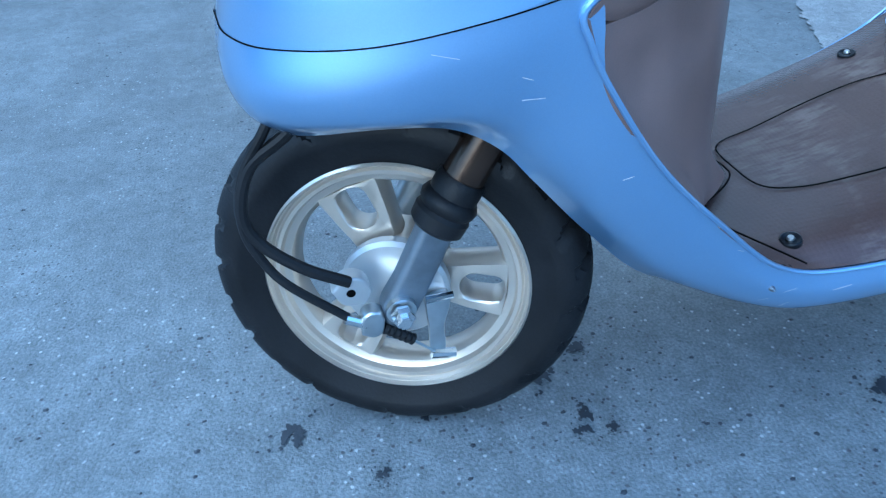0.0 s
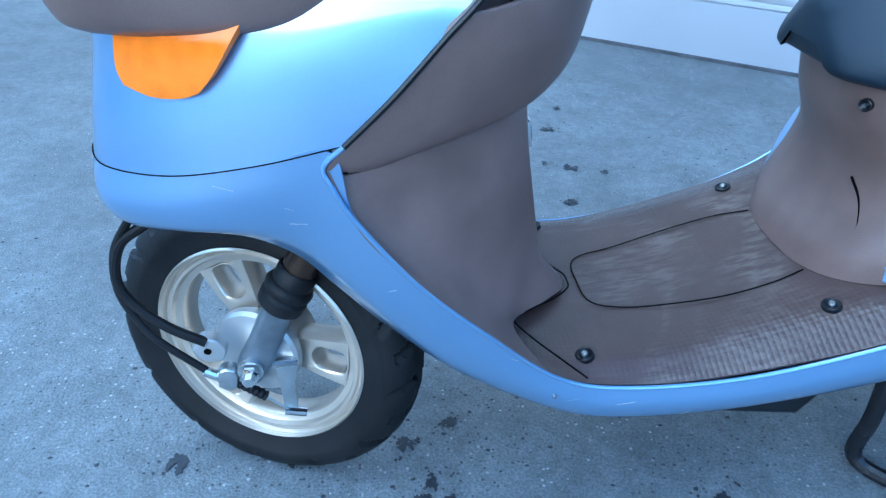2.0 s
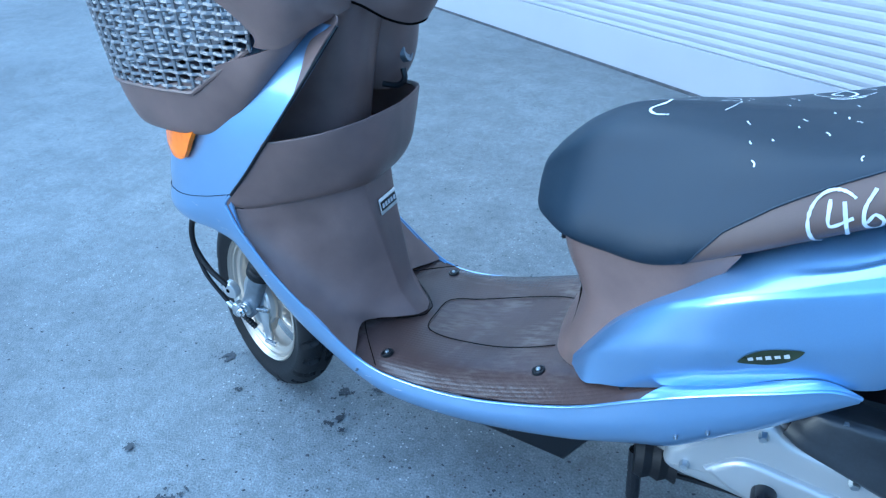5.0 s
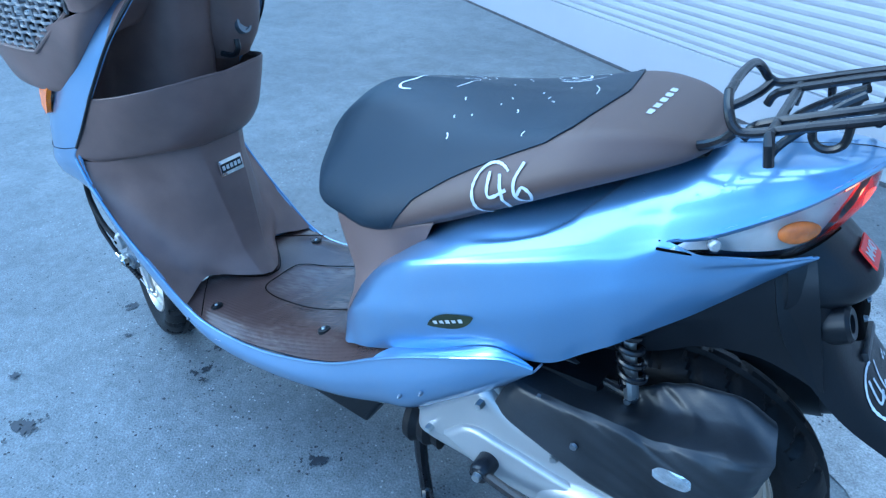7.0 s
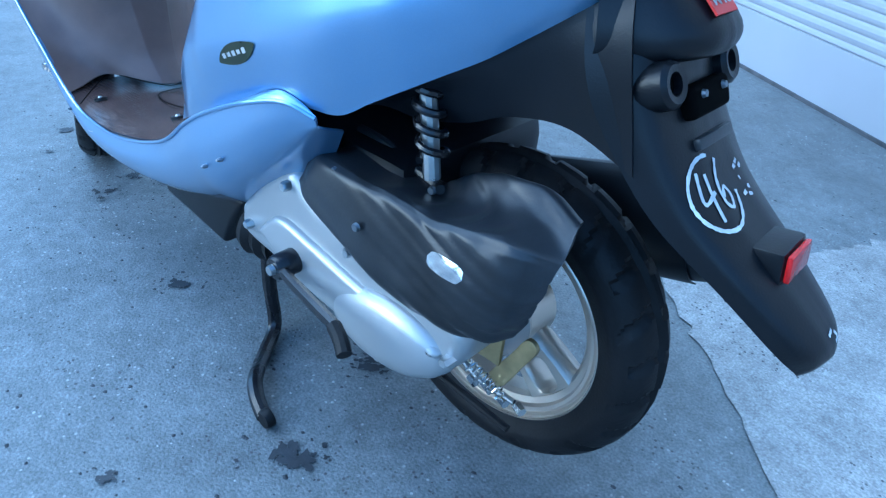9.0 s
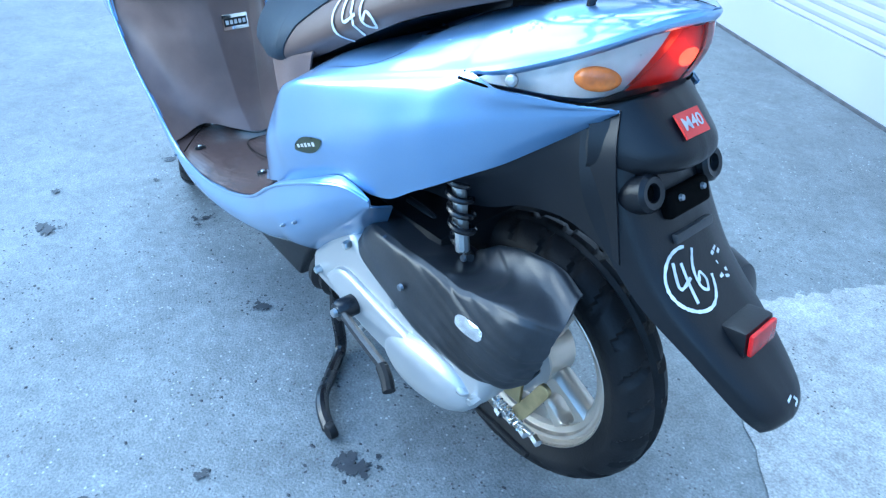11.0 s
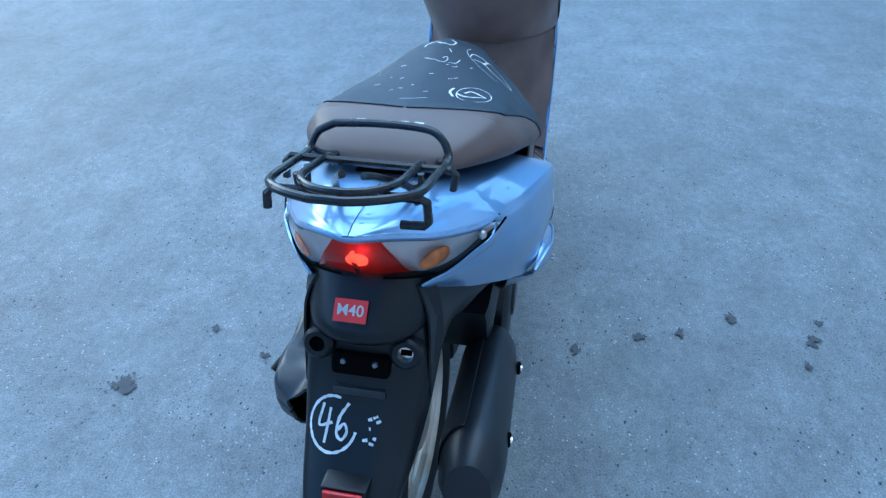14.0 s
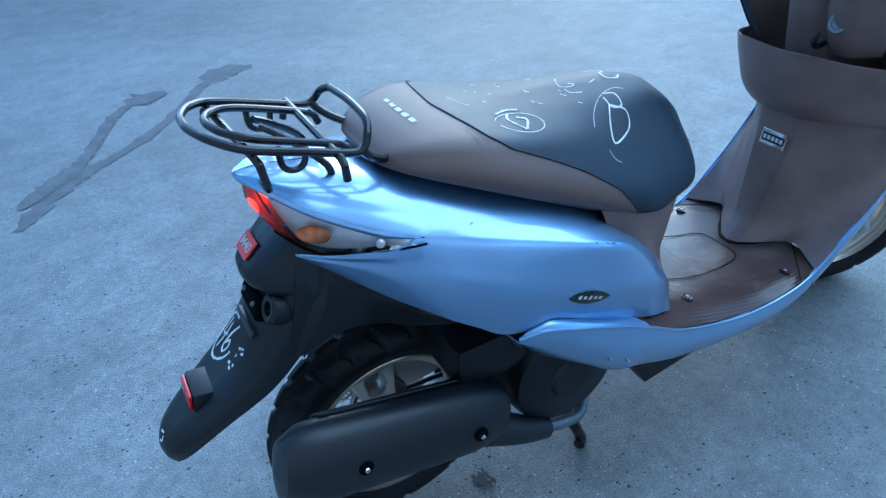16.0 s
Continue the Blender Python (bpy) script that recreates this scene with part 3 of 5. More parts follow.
smooth_x = [p.x for p in curve([(a[0], 0, 0) for a in SEAT], 90)]
table = [curve([(a[0], a[i], 0) for a in SEAT], 90) for i in (1, 2, 3)]
SEAT = [(smooth_x[k], table[0][k].y, table[1][k].y, table[2][k].y) for k in range(90)]
seat = part("seat", surface([[(.601, 0, .574), (.601, -.022, .574)], [(.612, 0, .553), (.612, -.046, .553)], [(.636, 0, .5462), (.636, -.070, .5462)], [(.674, 0, .5462), (.674, -.100, .5462)], [(.80, 0, .560), (.80, -.135, .560)], [(.90, 0, .604), (.90, -.14, .604)], [(1.0, 0, .655), (1.0, -.13, .655)], [(1.135, 0, .709), (1.135, -.08, .709)]], 24, 6), VINYL, scooter, "dark vinyl seat with brown sides")
xs = [.5998 + (1.1511 - .5998) * i / 130 for i in range(131)]


def seat_skin(name, v_from, v_to, keep, mat, label):
    bm = bmesh.new()
    mesh_grid(bm, [[seat_section(x, v_from(x) + (v_to(x) - v_from(x)) * j / 20) for j in range(21)] for x in xs if keep(x)])
    if name == "seat_top":
        mesh_grid(bm, [[seat_section(xs[0], j / 20) for j in range(21)], [seat_section(xs[0], j / 20) * 1 - Vector((0, seat_section(xs[0], j / 20).y, 0)) for j in range(21)]])
    else:
        mesh_grid(bm, [[seat_section(xs[-1], j / 20) for j in range(21)], [seat_section(xs[-1], j / 20) - Vector((-.004, seat_section(xs[-1], j / 20).y, 0)) for j in range(21)]])
    mirror_y(bm)
    bmesh.ops.remove_doubles(bm, verts=bm.verts, dist=0.0008)
    return part(name, bm, mat, seat, label, angle=1.2)


seat_skin("seat_top", seam_v, lambda x: 1.0, lambda x: x <= 1.049, VINYL, "dark blue-grey vinyl seat top")
seat_skin("seat_side", lambda x: 0.0, seam_v, lambda x: x >= .812, BROWNVINYL, "brown vinyl seat side")
for s in (1, -1):
    line = [seat_section(x, seam_v(x)) + Vector((0, -.0005, .0008)) for x in [.8125 + .2313 * i / 60 for i in range(61)]]
    part("piping", tube([(p.x, p.y * s, p.z) for p in line], .0012, 6), VINYL, seat)

# ---- wheels ----


def tyre_mesh(radius, width, inner_r, seed=0):
    """A tyre with grooves cut slantwise across its tread."""
    n = 288
    prof = []
    for k in range(31):
        a = math.pi * (k / 30 - .5) * 1.25
        prof.append((radius - width * .62 * (1 - math.cos(a)) * .62, math.sin(a) * width / 2, abs(k / 30 - .5) * 2))
    prof = [(inner_r, -width * .38, 1)] + prof + [(inner_r, width * .38, 1)]
    bm = bmesh.new()
    rings = []
    for r, s, e in prof:
        ring = []
        for k in range(n):
            a = 2 * math.pi * k / n
            slant = (k + (9 * e if s < 0 else 6 - 9 * e)) % 12
            long_one = (k + (9 * e if s < 0 else 6 - 9 * e)) % 24 < 12
            cut = .0055 if (slant < 3.0 and .10 < e < (.74 if long_one else .56)) or abs(e - .06) < .035 else 0
            bulge = .0012 * math.exp(-((e - .90) / .03) ** 2)
            ring.append(((r - cut) * math.cos(a), s * (1 + bulge * 20), (r - cut) * math.sin(a)))
        rings.append(ring)
    mesh_grid(bm, rings, True)
    return bm


def spoke_wheel(name, where, radius, width, parent, label, grow=1.0):
    """A cast wheel with three broad spokes, each forked round a long opening."""
    w = part(name, lathe([(.030, -.030), (.044, -.030), (.050, -.024), (.052, .024), (.046, .030), (.030, .034), (0, .034)], 40), RIM, parent, label)
    big = Matrix.Diagonal((grow, 1, grow, 1))
    w.matrix_basis = where
    part("tyre", tyre_mesh(radius, width, .1415 * grow), RUBBER, w, "worn black tyre")
    half = [(.1425, -.0345), (.1450, -.0325), (.1445, -.0300), (.1400, -.0290), (.1375, -.0240), (.1365, -.0238), (.1340, -.0262), (.1300, -.0258), (.1275, -.0200), (.1245, -.0185), (.1200, -.0170), (.1155, -.0105)]
    back = [(.1185, -.010), (.126, -.014), (.134, -.018), (.140, -.026), (.1420, -.0335)]
    prof = half + [(r, -y) for r, y in half[::-1]] + [(r, -y) for r, y in back[::-1]] + back + half[:1]
    part("rim", lathe(prof, 112, big), RIM, w, "pale gold cast rim with stepped edge")
    for k in range(3):
        turn = Matrix.Rotation(radians(SPOKE_TURN + 120 * k), 4, "Y")
        bm = bmesh.new()
        mid = .0930
        hole = [(mid + .0150 * math.cos(a) + (.0090 if math.cos(a) > 1e-6 else -.0090 if math.cos(a) < -1e-6 else 0), .0150 * math.sin(a)) for a in (2 * math.pi * (i + .5) / 32 for i in range(32))]
        outer = []
        for x, z in hole:
            a = math.atan2(z * 1.7, x - mid)
            c, s_ = math.cos(a), math.sin(a)
            hx, hz = (.0255 if c > 0 else .054), .0365
            f = min(hx / max(abs(c), 1e-6), hz / max(abs(s_), 1e-6))
            px, pz = mid + c * f, s_ * f
            outer.append((px, pz * (.74 + .34 * max(0, px - .05) / .06)))
        for d in (-1, 1):
            y0, y1 = d * .010, d * .018
            ring = [[(x, 0, z) for x, z in hole], [(x, y0 * .9, z) for x, z in hole], [(x + (x - mid) * .08, y1 * .92, z * 1.16) for x, z in hole], [(x + (hx_ - x) * .22, y1, z + (hz_ - z) * .22) for (x, z), (hx_, hz_) in zip(hole, outer)],
                    [(x + (hx_ - x) * .75, y1 * .98, z + (hz_ - z) * .75) for (x, z), (hx_, hz_) in zip(hole, outer)], [(x, y0, z) for x, z in outer], [(x, 0, z * 1.05) for x, z in outer]]
            mesh_grid(bm, [r[::d] for r in ring], True)
        bmesh.ops.transform(bm, matrix=turn @ big, verts=bm.verts)
        bmesh.ops.remove_doubles(bm, verts=bm.verts, dist=.0002)
        part("spoke", bm, RIM, w)
    return w


SPOKE_TURN = 0
FRONT = Matrix.Translation((.019, -.004, .198)) @ Matrix.Rotation(radians(-22), 4, "Z") @ Matrix.Rotation(radians(-5), 4, "X")
SPOKE_TURN = 3
front_wheel = spoke_wheel("front_wheel", FRONT, .199, .080, scooter, "front wheel with three cast spokes", 0.95)
REAR = Matrix.Translation((1.172, 0, .222))
SPOKE_TURN = 40
rear_wheel = spoke_wheel("rear_wheel", REAR, .203, .086, scooter, "rear wheel lifted by the stand")

# fork, brake plate and cables, in the steered wheel's frame
fork = part("front_fork", slab_of([(-.011, .182), (-.013, .204), (.003, .236), (.022, .280), (.034, .302), (.062, .298), (.052, .262), (.037, .226), (.021, .190), (.004, .173)], -.050, -.070, .007, 40, 4), DARKZINC, scooter, "telescopic front fork with rubber boots")
BOOT = look((.043, -.056, .286), (.0726, -.0528, .339)) @ Matrix.Rotation(radians(-90), 4, "X") @ Matrix.Diagonal((.86, .82, .86, 1))
part("boot", lathe([(.001, -.004), (.026, -.003), (.031, .002), (.032, .018), (.029, .023), (.032, .028), (.033, .034), (.030, .041), (.0275, .043), (.0275, .062), (.025, .066), (.001, .068)], 32, BOOT), RUBBER, fork, "black rubber fork boot")
part("stanchion", tube([(.058, -.054, .313), (.126, -.048, .435)], .0205, 20), material("brown_black_tube", (.060, .040, .028), .22, .75, .3, 12, .1, 200), fork, "dark painted fork tube")
part("fork_leg", tube([(.026, .070, .196), (.075, .066, .30), (.135, .060, .435)], (.018, .022), 16), STEEL, fork)
part("brake_plate", lathe([(.0, -.046), (.030, -.046), (.036, -.042), (.052, -.040), (.056, -.036), (.056, -.026)], 48, FRONT), SILVER, fork, "cast drum brake plate")
part("axle_nut", lathe([(.0, -.016), (.007, -.016), (.007, -.010), (.011, -.010), (.011, 0)], 6, Matrix.Translation((.004, -.078, .203))), CHROME, fork, "bright axle nut")
part("washer", lathe([(.0, -.002), (.015, -.002), (.015, .004)], 24, Matrix.Translation((.004, -.0735, .203))), STEEL, fork)
bm = slab_of([(.030, .206), (.052, .210), (.056, .195), (.050, .165), (.052, .135), (.046, .120), (.036, .124), (.034, .160)], -.060, -.066, .001, 24)
arm = part("brake_arm", bm, STEEL, fork, "zinc plated brake arm")
part("pinch_bolt", tube([(.030, -.067, .205), (.058, -.067, .207)], .004, 8), CHROME, arm)
part("cable_nut", tube([(.036, -.066, .127), (.062, -.066, .122)], .0055, 8), CHROME, arm)
clamp = part("cable_clamp", slab_of([(-.036, .178), (-.034, .200), (-.022, .206), (-.013, .198), (-.014, .178), (-.024, .172)], -.058, -.074, .003, 20), STEEL, fork, "bent steel cable clamp")
part("adjuster", tube([(-.050, -.066, .199), (-.016, -.067, .180)], .006, 10), CHROME, fork)
part("cable_boot", lathe([(.001, 0)] + [(.0055 + (.0012 if i % 2 else 0), .0035 * i) for i in range(12)] + [(.001, .040)], 12, look((-.014, -.067, .179), (.012, -.067, .158)) @ Matrix.Rotation(radians(-90), 4, "X")), RUBBER, fork, "ribbed rubber cable boot")
part("inner_wire", tube([(.008, -.067, .161), (.042, -.067, .128)], .0015, 6), STEEL, fork)
drive = part("speed_drive", slab_of([(-.060, .232), (-.048, .246), (-.030, .243), (-.022, .226), (-.030, .212), (-.050, .214)], -.050, -.066, .003, 22), SILVER, fork, "cast speedometer drive")
part("drive_hole", lathe([(0, -.0668), (.0045, -.0668), (.0045, -.060)], 12, Matrix.Translation((-.042, 0, .229))), SEAM, drive)
for pts in ([(-.055, -.03, .45), (-.073, -.050, .401), (-.112, -.050, .368), (-.126, -.049, .322), (-.114, -.052, .290), (-.082, -.060, .263), (-.042, -.064, .241)],
            [(-.075, -.03, .45), (-.092, -.050, .406), (-.120, -.049, .359), (-.127, -.050, .309), (-.115, -.053, .270), (-.095, -.060, .243), (-.048, -.066, .200)]):
    part("cable", tube(pts, .0058 if pts[0][0] > -.06 else .0045, 10, 40), RUBBER, fork)

# ---- under the body ----
shockbm = tube([(1.10, -.120, .60), (1.134, -.125, .421)], .009, 10)
shock = part("rear_shock", shockbm, STEEL, scooter, "rear shock absorber with coil spring")
coil = [(1.100 + .034 * s / 120, -.120 - .005 * s / 120, .58 - .14 * s / 120) for s in range(121)]
part("spring", tube([(x + .0135 * math.cos(i * .40), y + .0135 * math.sin(i * .40), z) for i, (x, y, z) in enumerate(coil)], .0042, 8), TUBE, shock, "black coil spring")
bm = slab_of([(.844, .277), (.905, .345), (.953, .372), (1.0, .345), (1.119, .322), (1.210, .306), (1.230, .280), (1.206, .233), (1.121, .197), (1.023, .205), (.938, .222), (.850, .236)], -.06, -.168, .018, 56, 5)
case = part("engine_case", bm, SILVER, scooter, "silver painted drive case")
bm = slab_of([(.890, .268), (.935, .305), (1.0, .298), (1.09, .282), (1.195, .272), (1.205, .252), (1.13, .222), (1.03, .222), (.945, .238)], -.15, -.178, .008, 44, 3, .05)
part("case_cover", bm, SILVER, case)
DOME = Matrix.Translation((1.122, -.166, .242)) @ Matrix.Rotation(radians(-6), 4, "Y") @ Matrix.Diagonal((1.75, 1, .92, 1))
part("clutch_bulge", lathe([(0, -.022), (.022, -.021), (.036, -.017), (.046, -.010), (.051, -.001), (.053, .012)], 56, DOME), SILVER, case)
part("case_lug", slab_of([(.930, .335), (.938, .374), (.950, .386), (.966, .384), (.980, .362), (.992, .342)], -.115, -.152, .006, 30, 3), SILVER, case, "cast lug with a bolt")
part("lug_bolt", lathe([(0, -.160), (.005, -.160), (.0075, -.156), (.0075, -.148)], 6, Matrix.Translation((.953, 0, .374))), STEEL, case)
NOSE = Matrix.Translation((.856, -.11, .258)) @ Matrix.Rotation(radians(78), 4, "Z") @ Matrix.Rotation(radians(0), 4, "X")
part("case_nose", lathe([(.001, .035), (.026, .034), (.032, .028), (.034, .010), (.034, -.03), (.001, -.032)], 32, NOSE), SILVER, case, "rounded nose of the case")
for x, z in ((.872, .262), (.955, .352), (1.065, .318), (1.215, .262), (1.12, .205), (.985, .220)):
    part("case_bolt", lathe([(.0, -.178), (.005, -.178), (.0065, -.174), (.0065, -.160)], 6, Matrix.Translation((x, 0, z))), STEEL, case)
AIR = [
    [(.985, -.120, .352), (1.000, -.120, .345), (1.068, -.120, .322), (1.113, -.120, .306), (1.164, -.120, .300), (1.215, -.120, .300), (1.250, -.120, .303), (1.264, -.110, .308)],
    [(.975, -.165, .362), (1.000, -.174, .352), (1.068, -.177, .326), (1.113, -.178, .309), (1.164, -.178, .302), (1.215, -.175, .302), (1.250, -.162, .305), (1.268, -.140, .310)],
    [(.980, -.165, .380), (1.005, -.177, .374), (1.07, -.182, .360), (1.12, -.183, .354), (1.17, -.183, .350), (1.23, -.180, .350), (1.268, -.167, .348), (1.284, -.140, .350)],
    [(.987, -.160, .398), (1.016, -.171, .399), (1.09, -.174, .398), (1.132, -.175, .396), (1.172, -.174, .396), (1.234, -.172, .400), (1.271, -.163, .400), (1.294, -.137, .392)],
    [(.990, -.156, .403), (1.020, -.164, .406), (1.098, -.166, .408), (1.135, -.167, .407), (1.172, -.166, .407), (1.234, -.165, .414), (1.272, -.158, .412), (1.296, -.134, .402)],
    [(.995, -.148, .405), (1.025, -.154, .408), (1.102, -.156, .408), (1.137, -.157, .407), (1.174, -.156, .408), (1.234, -.156, .417), (1.272, -.150, .418), (1.297, -.130, .410)],
    [(1.01, -.120, .408), (1.04, -.112, .409), (1.115, -.114, .398), (1.136, -.114, .397), (1.172, -.114, .406), (1.216, -.114, .417), (1.255, -.114, .424), (1.293, -.115, .420)],
    [(1.02, -.095, .412), (1.045, -.090, .412), (1.115, -.092, .400), (1.140, -.092, .412), (1.172, -.090, .430), (1.214, -.090, .440), (1.252, -.090, .440), (1.288, -.095, .430)],
    [(1.02, -.070, .390), (1.045, -.070, .390), (1.115, -.070, .380), (1.140, -.070, .385), (1.172, -.070, .410), (1.214, -.070, .425), (1.252, -.070, .425), (1.280, -.075, .415)],
]
bm = surface(AIR, 110, 110, False)
for v in bm.verts:
    fold = Vector((v.co.x * 10 + v.co.z * 24, v.co.y * 12, v.co.z * 34 + v.co.x * 12))
    deep = min(1, max(0, (v.co.x - 1.08) / .12))
    crease = .0015 + .0050 * deep
    v.co.y += .002 * noise.noise(v.co * 16) + crease * (.35 - abs(noise.noise(fold))) + .0010 * deep * noise.noise(v.co * 55)
    v.co.z += .002 * noise.noise(v.co * 20 + Vector((9, 2, 4))) + crease * (.30 - abs(noise.noise(fold * 1.3 + Vector((4, 7, 1)))))
airbox = part("air_cleaner", bm, GREYBOX, scooter, "scuffed dark grey air cleaner box", angle=1.2)
thick(airbox, .004)
part("box_flange", tube([(1.000, -.100, .420), (1.040, -.100, .418), (1.085, -.102, .408), (1.122, -.104, .402), (1.135, -.112, .404)], .0055, 8, 24), GREYBOX, airbox, "moulded flange of the box")
for x, y, z in ((1.035, -.162, .402), (1.128, -.112, .402), (1.092, -.182, .368)):
    part("box_screw", lathe([(0, -.004), (.004, -.004), (.005, 0)], 12, Matrix.Translation((x, y - .003, z))), DARKZINC, airbox)
kick = part("kick_starter", lathe([(0, -.208), (.013, -.208), (.016, -.203), (.016, -.170)], 20, Matrix.Translation((.974, 0, .262))), TUBE, scooter, "folded kick starter")
part("kick_arm", tube([(.974, -.200, .262), (1.03, -.212, .265), (1.115, -.229, .273)], .0070, 8, 10), TUBE, kick)
part("clamp_bolt", lathe([(0, -.004), (.006, -.004), (.007, .002)], 10, Matrix.Translation((.974, -.2105, .262))), STEEL, kick)
part("kick_pedal", tube([(1.108, -.228, .272), (1.128, -.236, .270), (1.142, -.243, .264)], .0085, 10, 10), RUBBER, kick)
stand = part("main_stand", tube([(.800, -.10, .185), (.806, -.105, .10), (.812, -.104, .020), (.850, -.150, .012), (.895, -.196, .024), (.925, -.215, .022), (.955, -.224, .012)], .011, 10, 40), TUBE, scooter, "black steel main stand")
part("pedal", lathe([(.001, 0), (.012, 0), (.014, .004), (.014, .012), (.001, .016)], 16, Matrix.Translation((.963, -.232, .016))), RUBBER, stand, "rubber stand pedal")
part("stand_leg", tube([(.870, .075, .185), (.850, .080, .10), (.820, .086, .016), (.832, .098, .012)], .011, 10, 20), TUBE, stand)
part("engine_block", box((.80, -.09, .17), (1.00, .055, .33), .03), BLACK, scooter)
part("belly_pan", slab_of([(.50, .185), (.52, .135), (.69, .115), (.72, .165), (.76, .22)], .11, -.11, .01), BLACK, scooter, "black plastic belly pan")
bm = bmesh.new()
lathe_into(bm, [(.001, 0)] + [(.034 + (.005 if i % 2 else 0), .012 * i) for i in range(6)] + [(.001, .06)], 24, Matrix.Translation((.80, -.12, .205)) @ Matrix.Rotation(radians(-80), 4, "Z"))
part("air_duct", bm, RUBBER, scooter, "ribbed rubber air duct")

part("fan_cover", lathe([(.001, .135), (.030, .135), (.034, .130), (.070, .128), (.082, .120), (.086, .100), (.086, .040)], 40, Matrix.Translation((.905, .018, .285)) @ Matrix.Diagonal((1.18, 1, 1.18, 1))), BLACK, scooter, "black engine fan cover")
part("cylinder", box((.80, -.05, .20), (.92, .09, .30), .02), GREYBOX, scooter, "finned engine cylinder")

# muffler
MUF = look((1.00, .130, .264), (1.40, .138, .374)) @ Matrix.Rotation(radians(90), 4, "X")
OVAL = MUF @ Matrix.Diagonal((.72, 1, 1.06, 1))
muffler = part("muffler", lathe([(.001, -.026), (.030, -.028), (.046, -.038), (.056, -.060), (.061, -.10), (.064, -.325), (.060, -.362), (.044, -.388), (.001, -.396)], 44, OVAL), SATIN, scooter, "matt black muffler with heat guard")
part("pipe_neck", tube([(1.075, .136, .262), (1.035, .141, .236), (.995, .143, .210), (.950, .142, .185)], (.032, .019), 20, 12), SATIN, muffler, "matt black tapered neck")
part("exhaust_pipe", tube([(.962, .142, .191), (.905, .137, .166), (.855, .120, .152), (.800, .060, .180)], .011, 12, 20), DARKZINC, muffler)
shield = [[MUF @ Vector((.050 * math.cos(a) * 1.0, -s, .071 * math.sin(a))) for a in (radians(-75 + 150 * k / 8) for k in range(9))] for s in (.09, .16, .26, .335)]
thick(part("heat_guard", surface(shield, 12, 18, False), SATIN, muffler, "matt black heat guard"), .002)
for x, y, z in ((1.093, .178, .297), (1.272, .180, .350)):
    cup = part("guard_bolt", lathe([(0, .003), (.006, .003), (.009, .004), (.011, .002), (.011, -.003)], 16, Matrix.Translation((x, y, z))), SEAM, muffler)
    part("bolt_head", lathe([(0, .0065), (.004, .0065), (.005, .004), (.005, .002)], 6, Matrix.Translation((x, y, z))), CHROME, cup, "bright bolt head")
part("outlet", tube([(1.375, .135, .305), (1.385, .135, .285)], .012, 14), BLACK, muffler)

# rear mudguard
fender = [
    [(1.285, 0, .640), (1.280, -.030, .640), (1.270, -.058, .635), (1.240, -.080, .615)],
    [(1.308, 0, .585), (1.304, -.030, .585), (1.292, -.068, .580), (1.258, -.090, .560)],
    [(1.325, 0, .540), (1.322, -.035, .540), (1.312, -.072, .534), (1.284, -.088, .515)],
    [(1.370, 0, .478), (1.368, -.035, .478), (1.360, -.068, .470), (1.342, -.078, .452)],
    [(1.437, 0, .425), (1.435, -.030, .425), (1.428, -.058, .418), (1.414, -.063, .405)],
    [(1.488, 0, .386), (1.486, -.022, .386), (1.479, -.043, .380), (1.467, -.047, .366)],
    [(1.503, 0, .366), (1.501, -.014, .366), (1.496, -.029, .362), (1.486, -.032, .348)],
    [(1.500, 0, .352), (1.499, -.010, .352), (1.495, -.022, .350), (1.487, -.026, .342)],
]
thick(part("mudguard", surface(fender, 40, 20), BLACK, scooter, "long black plastic rear mudguard"), 0.003)
inner_side = [
    [(1.04, -.168, .470), (1.11, -.150, .512), (1.18, -.110, .557), (1.24, -.082, .606), (1.272, -.064, .632)],
    [(1.07, -.140, .480), (1.14, -.120, .512), (1.19, -.102, .540), (1.238, -.088, .568), (1.288, -.080, .588)],
    [(1.10, -.112, .468), (1.150, -.098, .479), (1.190, -.088, .496), (1.250, -.085, .505), (1.318, -.083, .485)],
]
bm = surface(inner_side, 20, 30)
thick(part("inner_mudguard", bm, BLACK, scooter), 0.003)
COVER = [
    [(1.272, 0, .662), (1.270, -.030, .662), (1.262, -.056, .656), (1.240, -.074, .640)],
    [(1.298, 0, .644), (1.295, -.030, .643), (1.284, -.056, .637), (1.255, -.082, .624)],
    [(1.318, 0, .6285), (1.314, -.030, .627), (1.299, -.058, .620), (1.260, -.086, .608)],
    [(1.335, 0, .613), (1.331, -.030, .611), (1.310, -.060, .604), (1.263, -.087, .594)],
    [(1.339, 0, .599), (1.334, -.030, .597), (1.311, -.060, .591), (1.262, -.086, .583)],
    [(1.331, 0, .586), (1.325, -.030, .585), (1.303, -.057, .581), (1.256, -.080, .575)],
    [(1.300, 0, .578), (1.296, -.030, .578), (1.282, -.052, .575), (1.250, -.072, .570)],
    [(1.270, 0, .577), (1.268, -.030, .577), (1.260, -.048, .574), (1.245, -.066, .568)],
]
COVER = [[(x - .003, y, z - .009) for x, y, z in r] for r in COVER]
part("number_lamp", surface(COVER, 20, 20), BLACK, scooter, "black rounded cover over the plate holder")

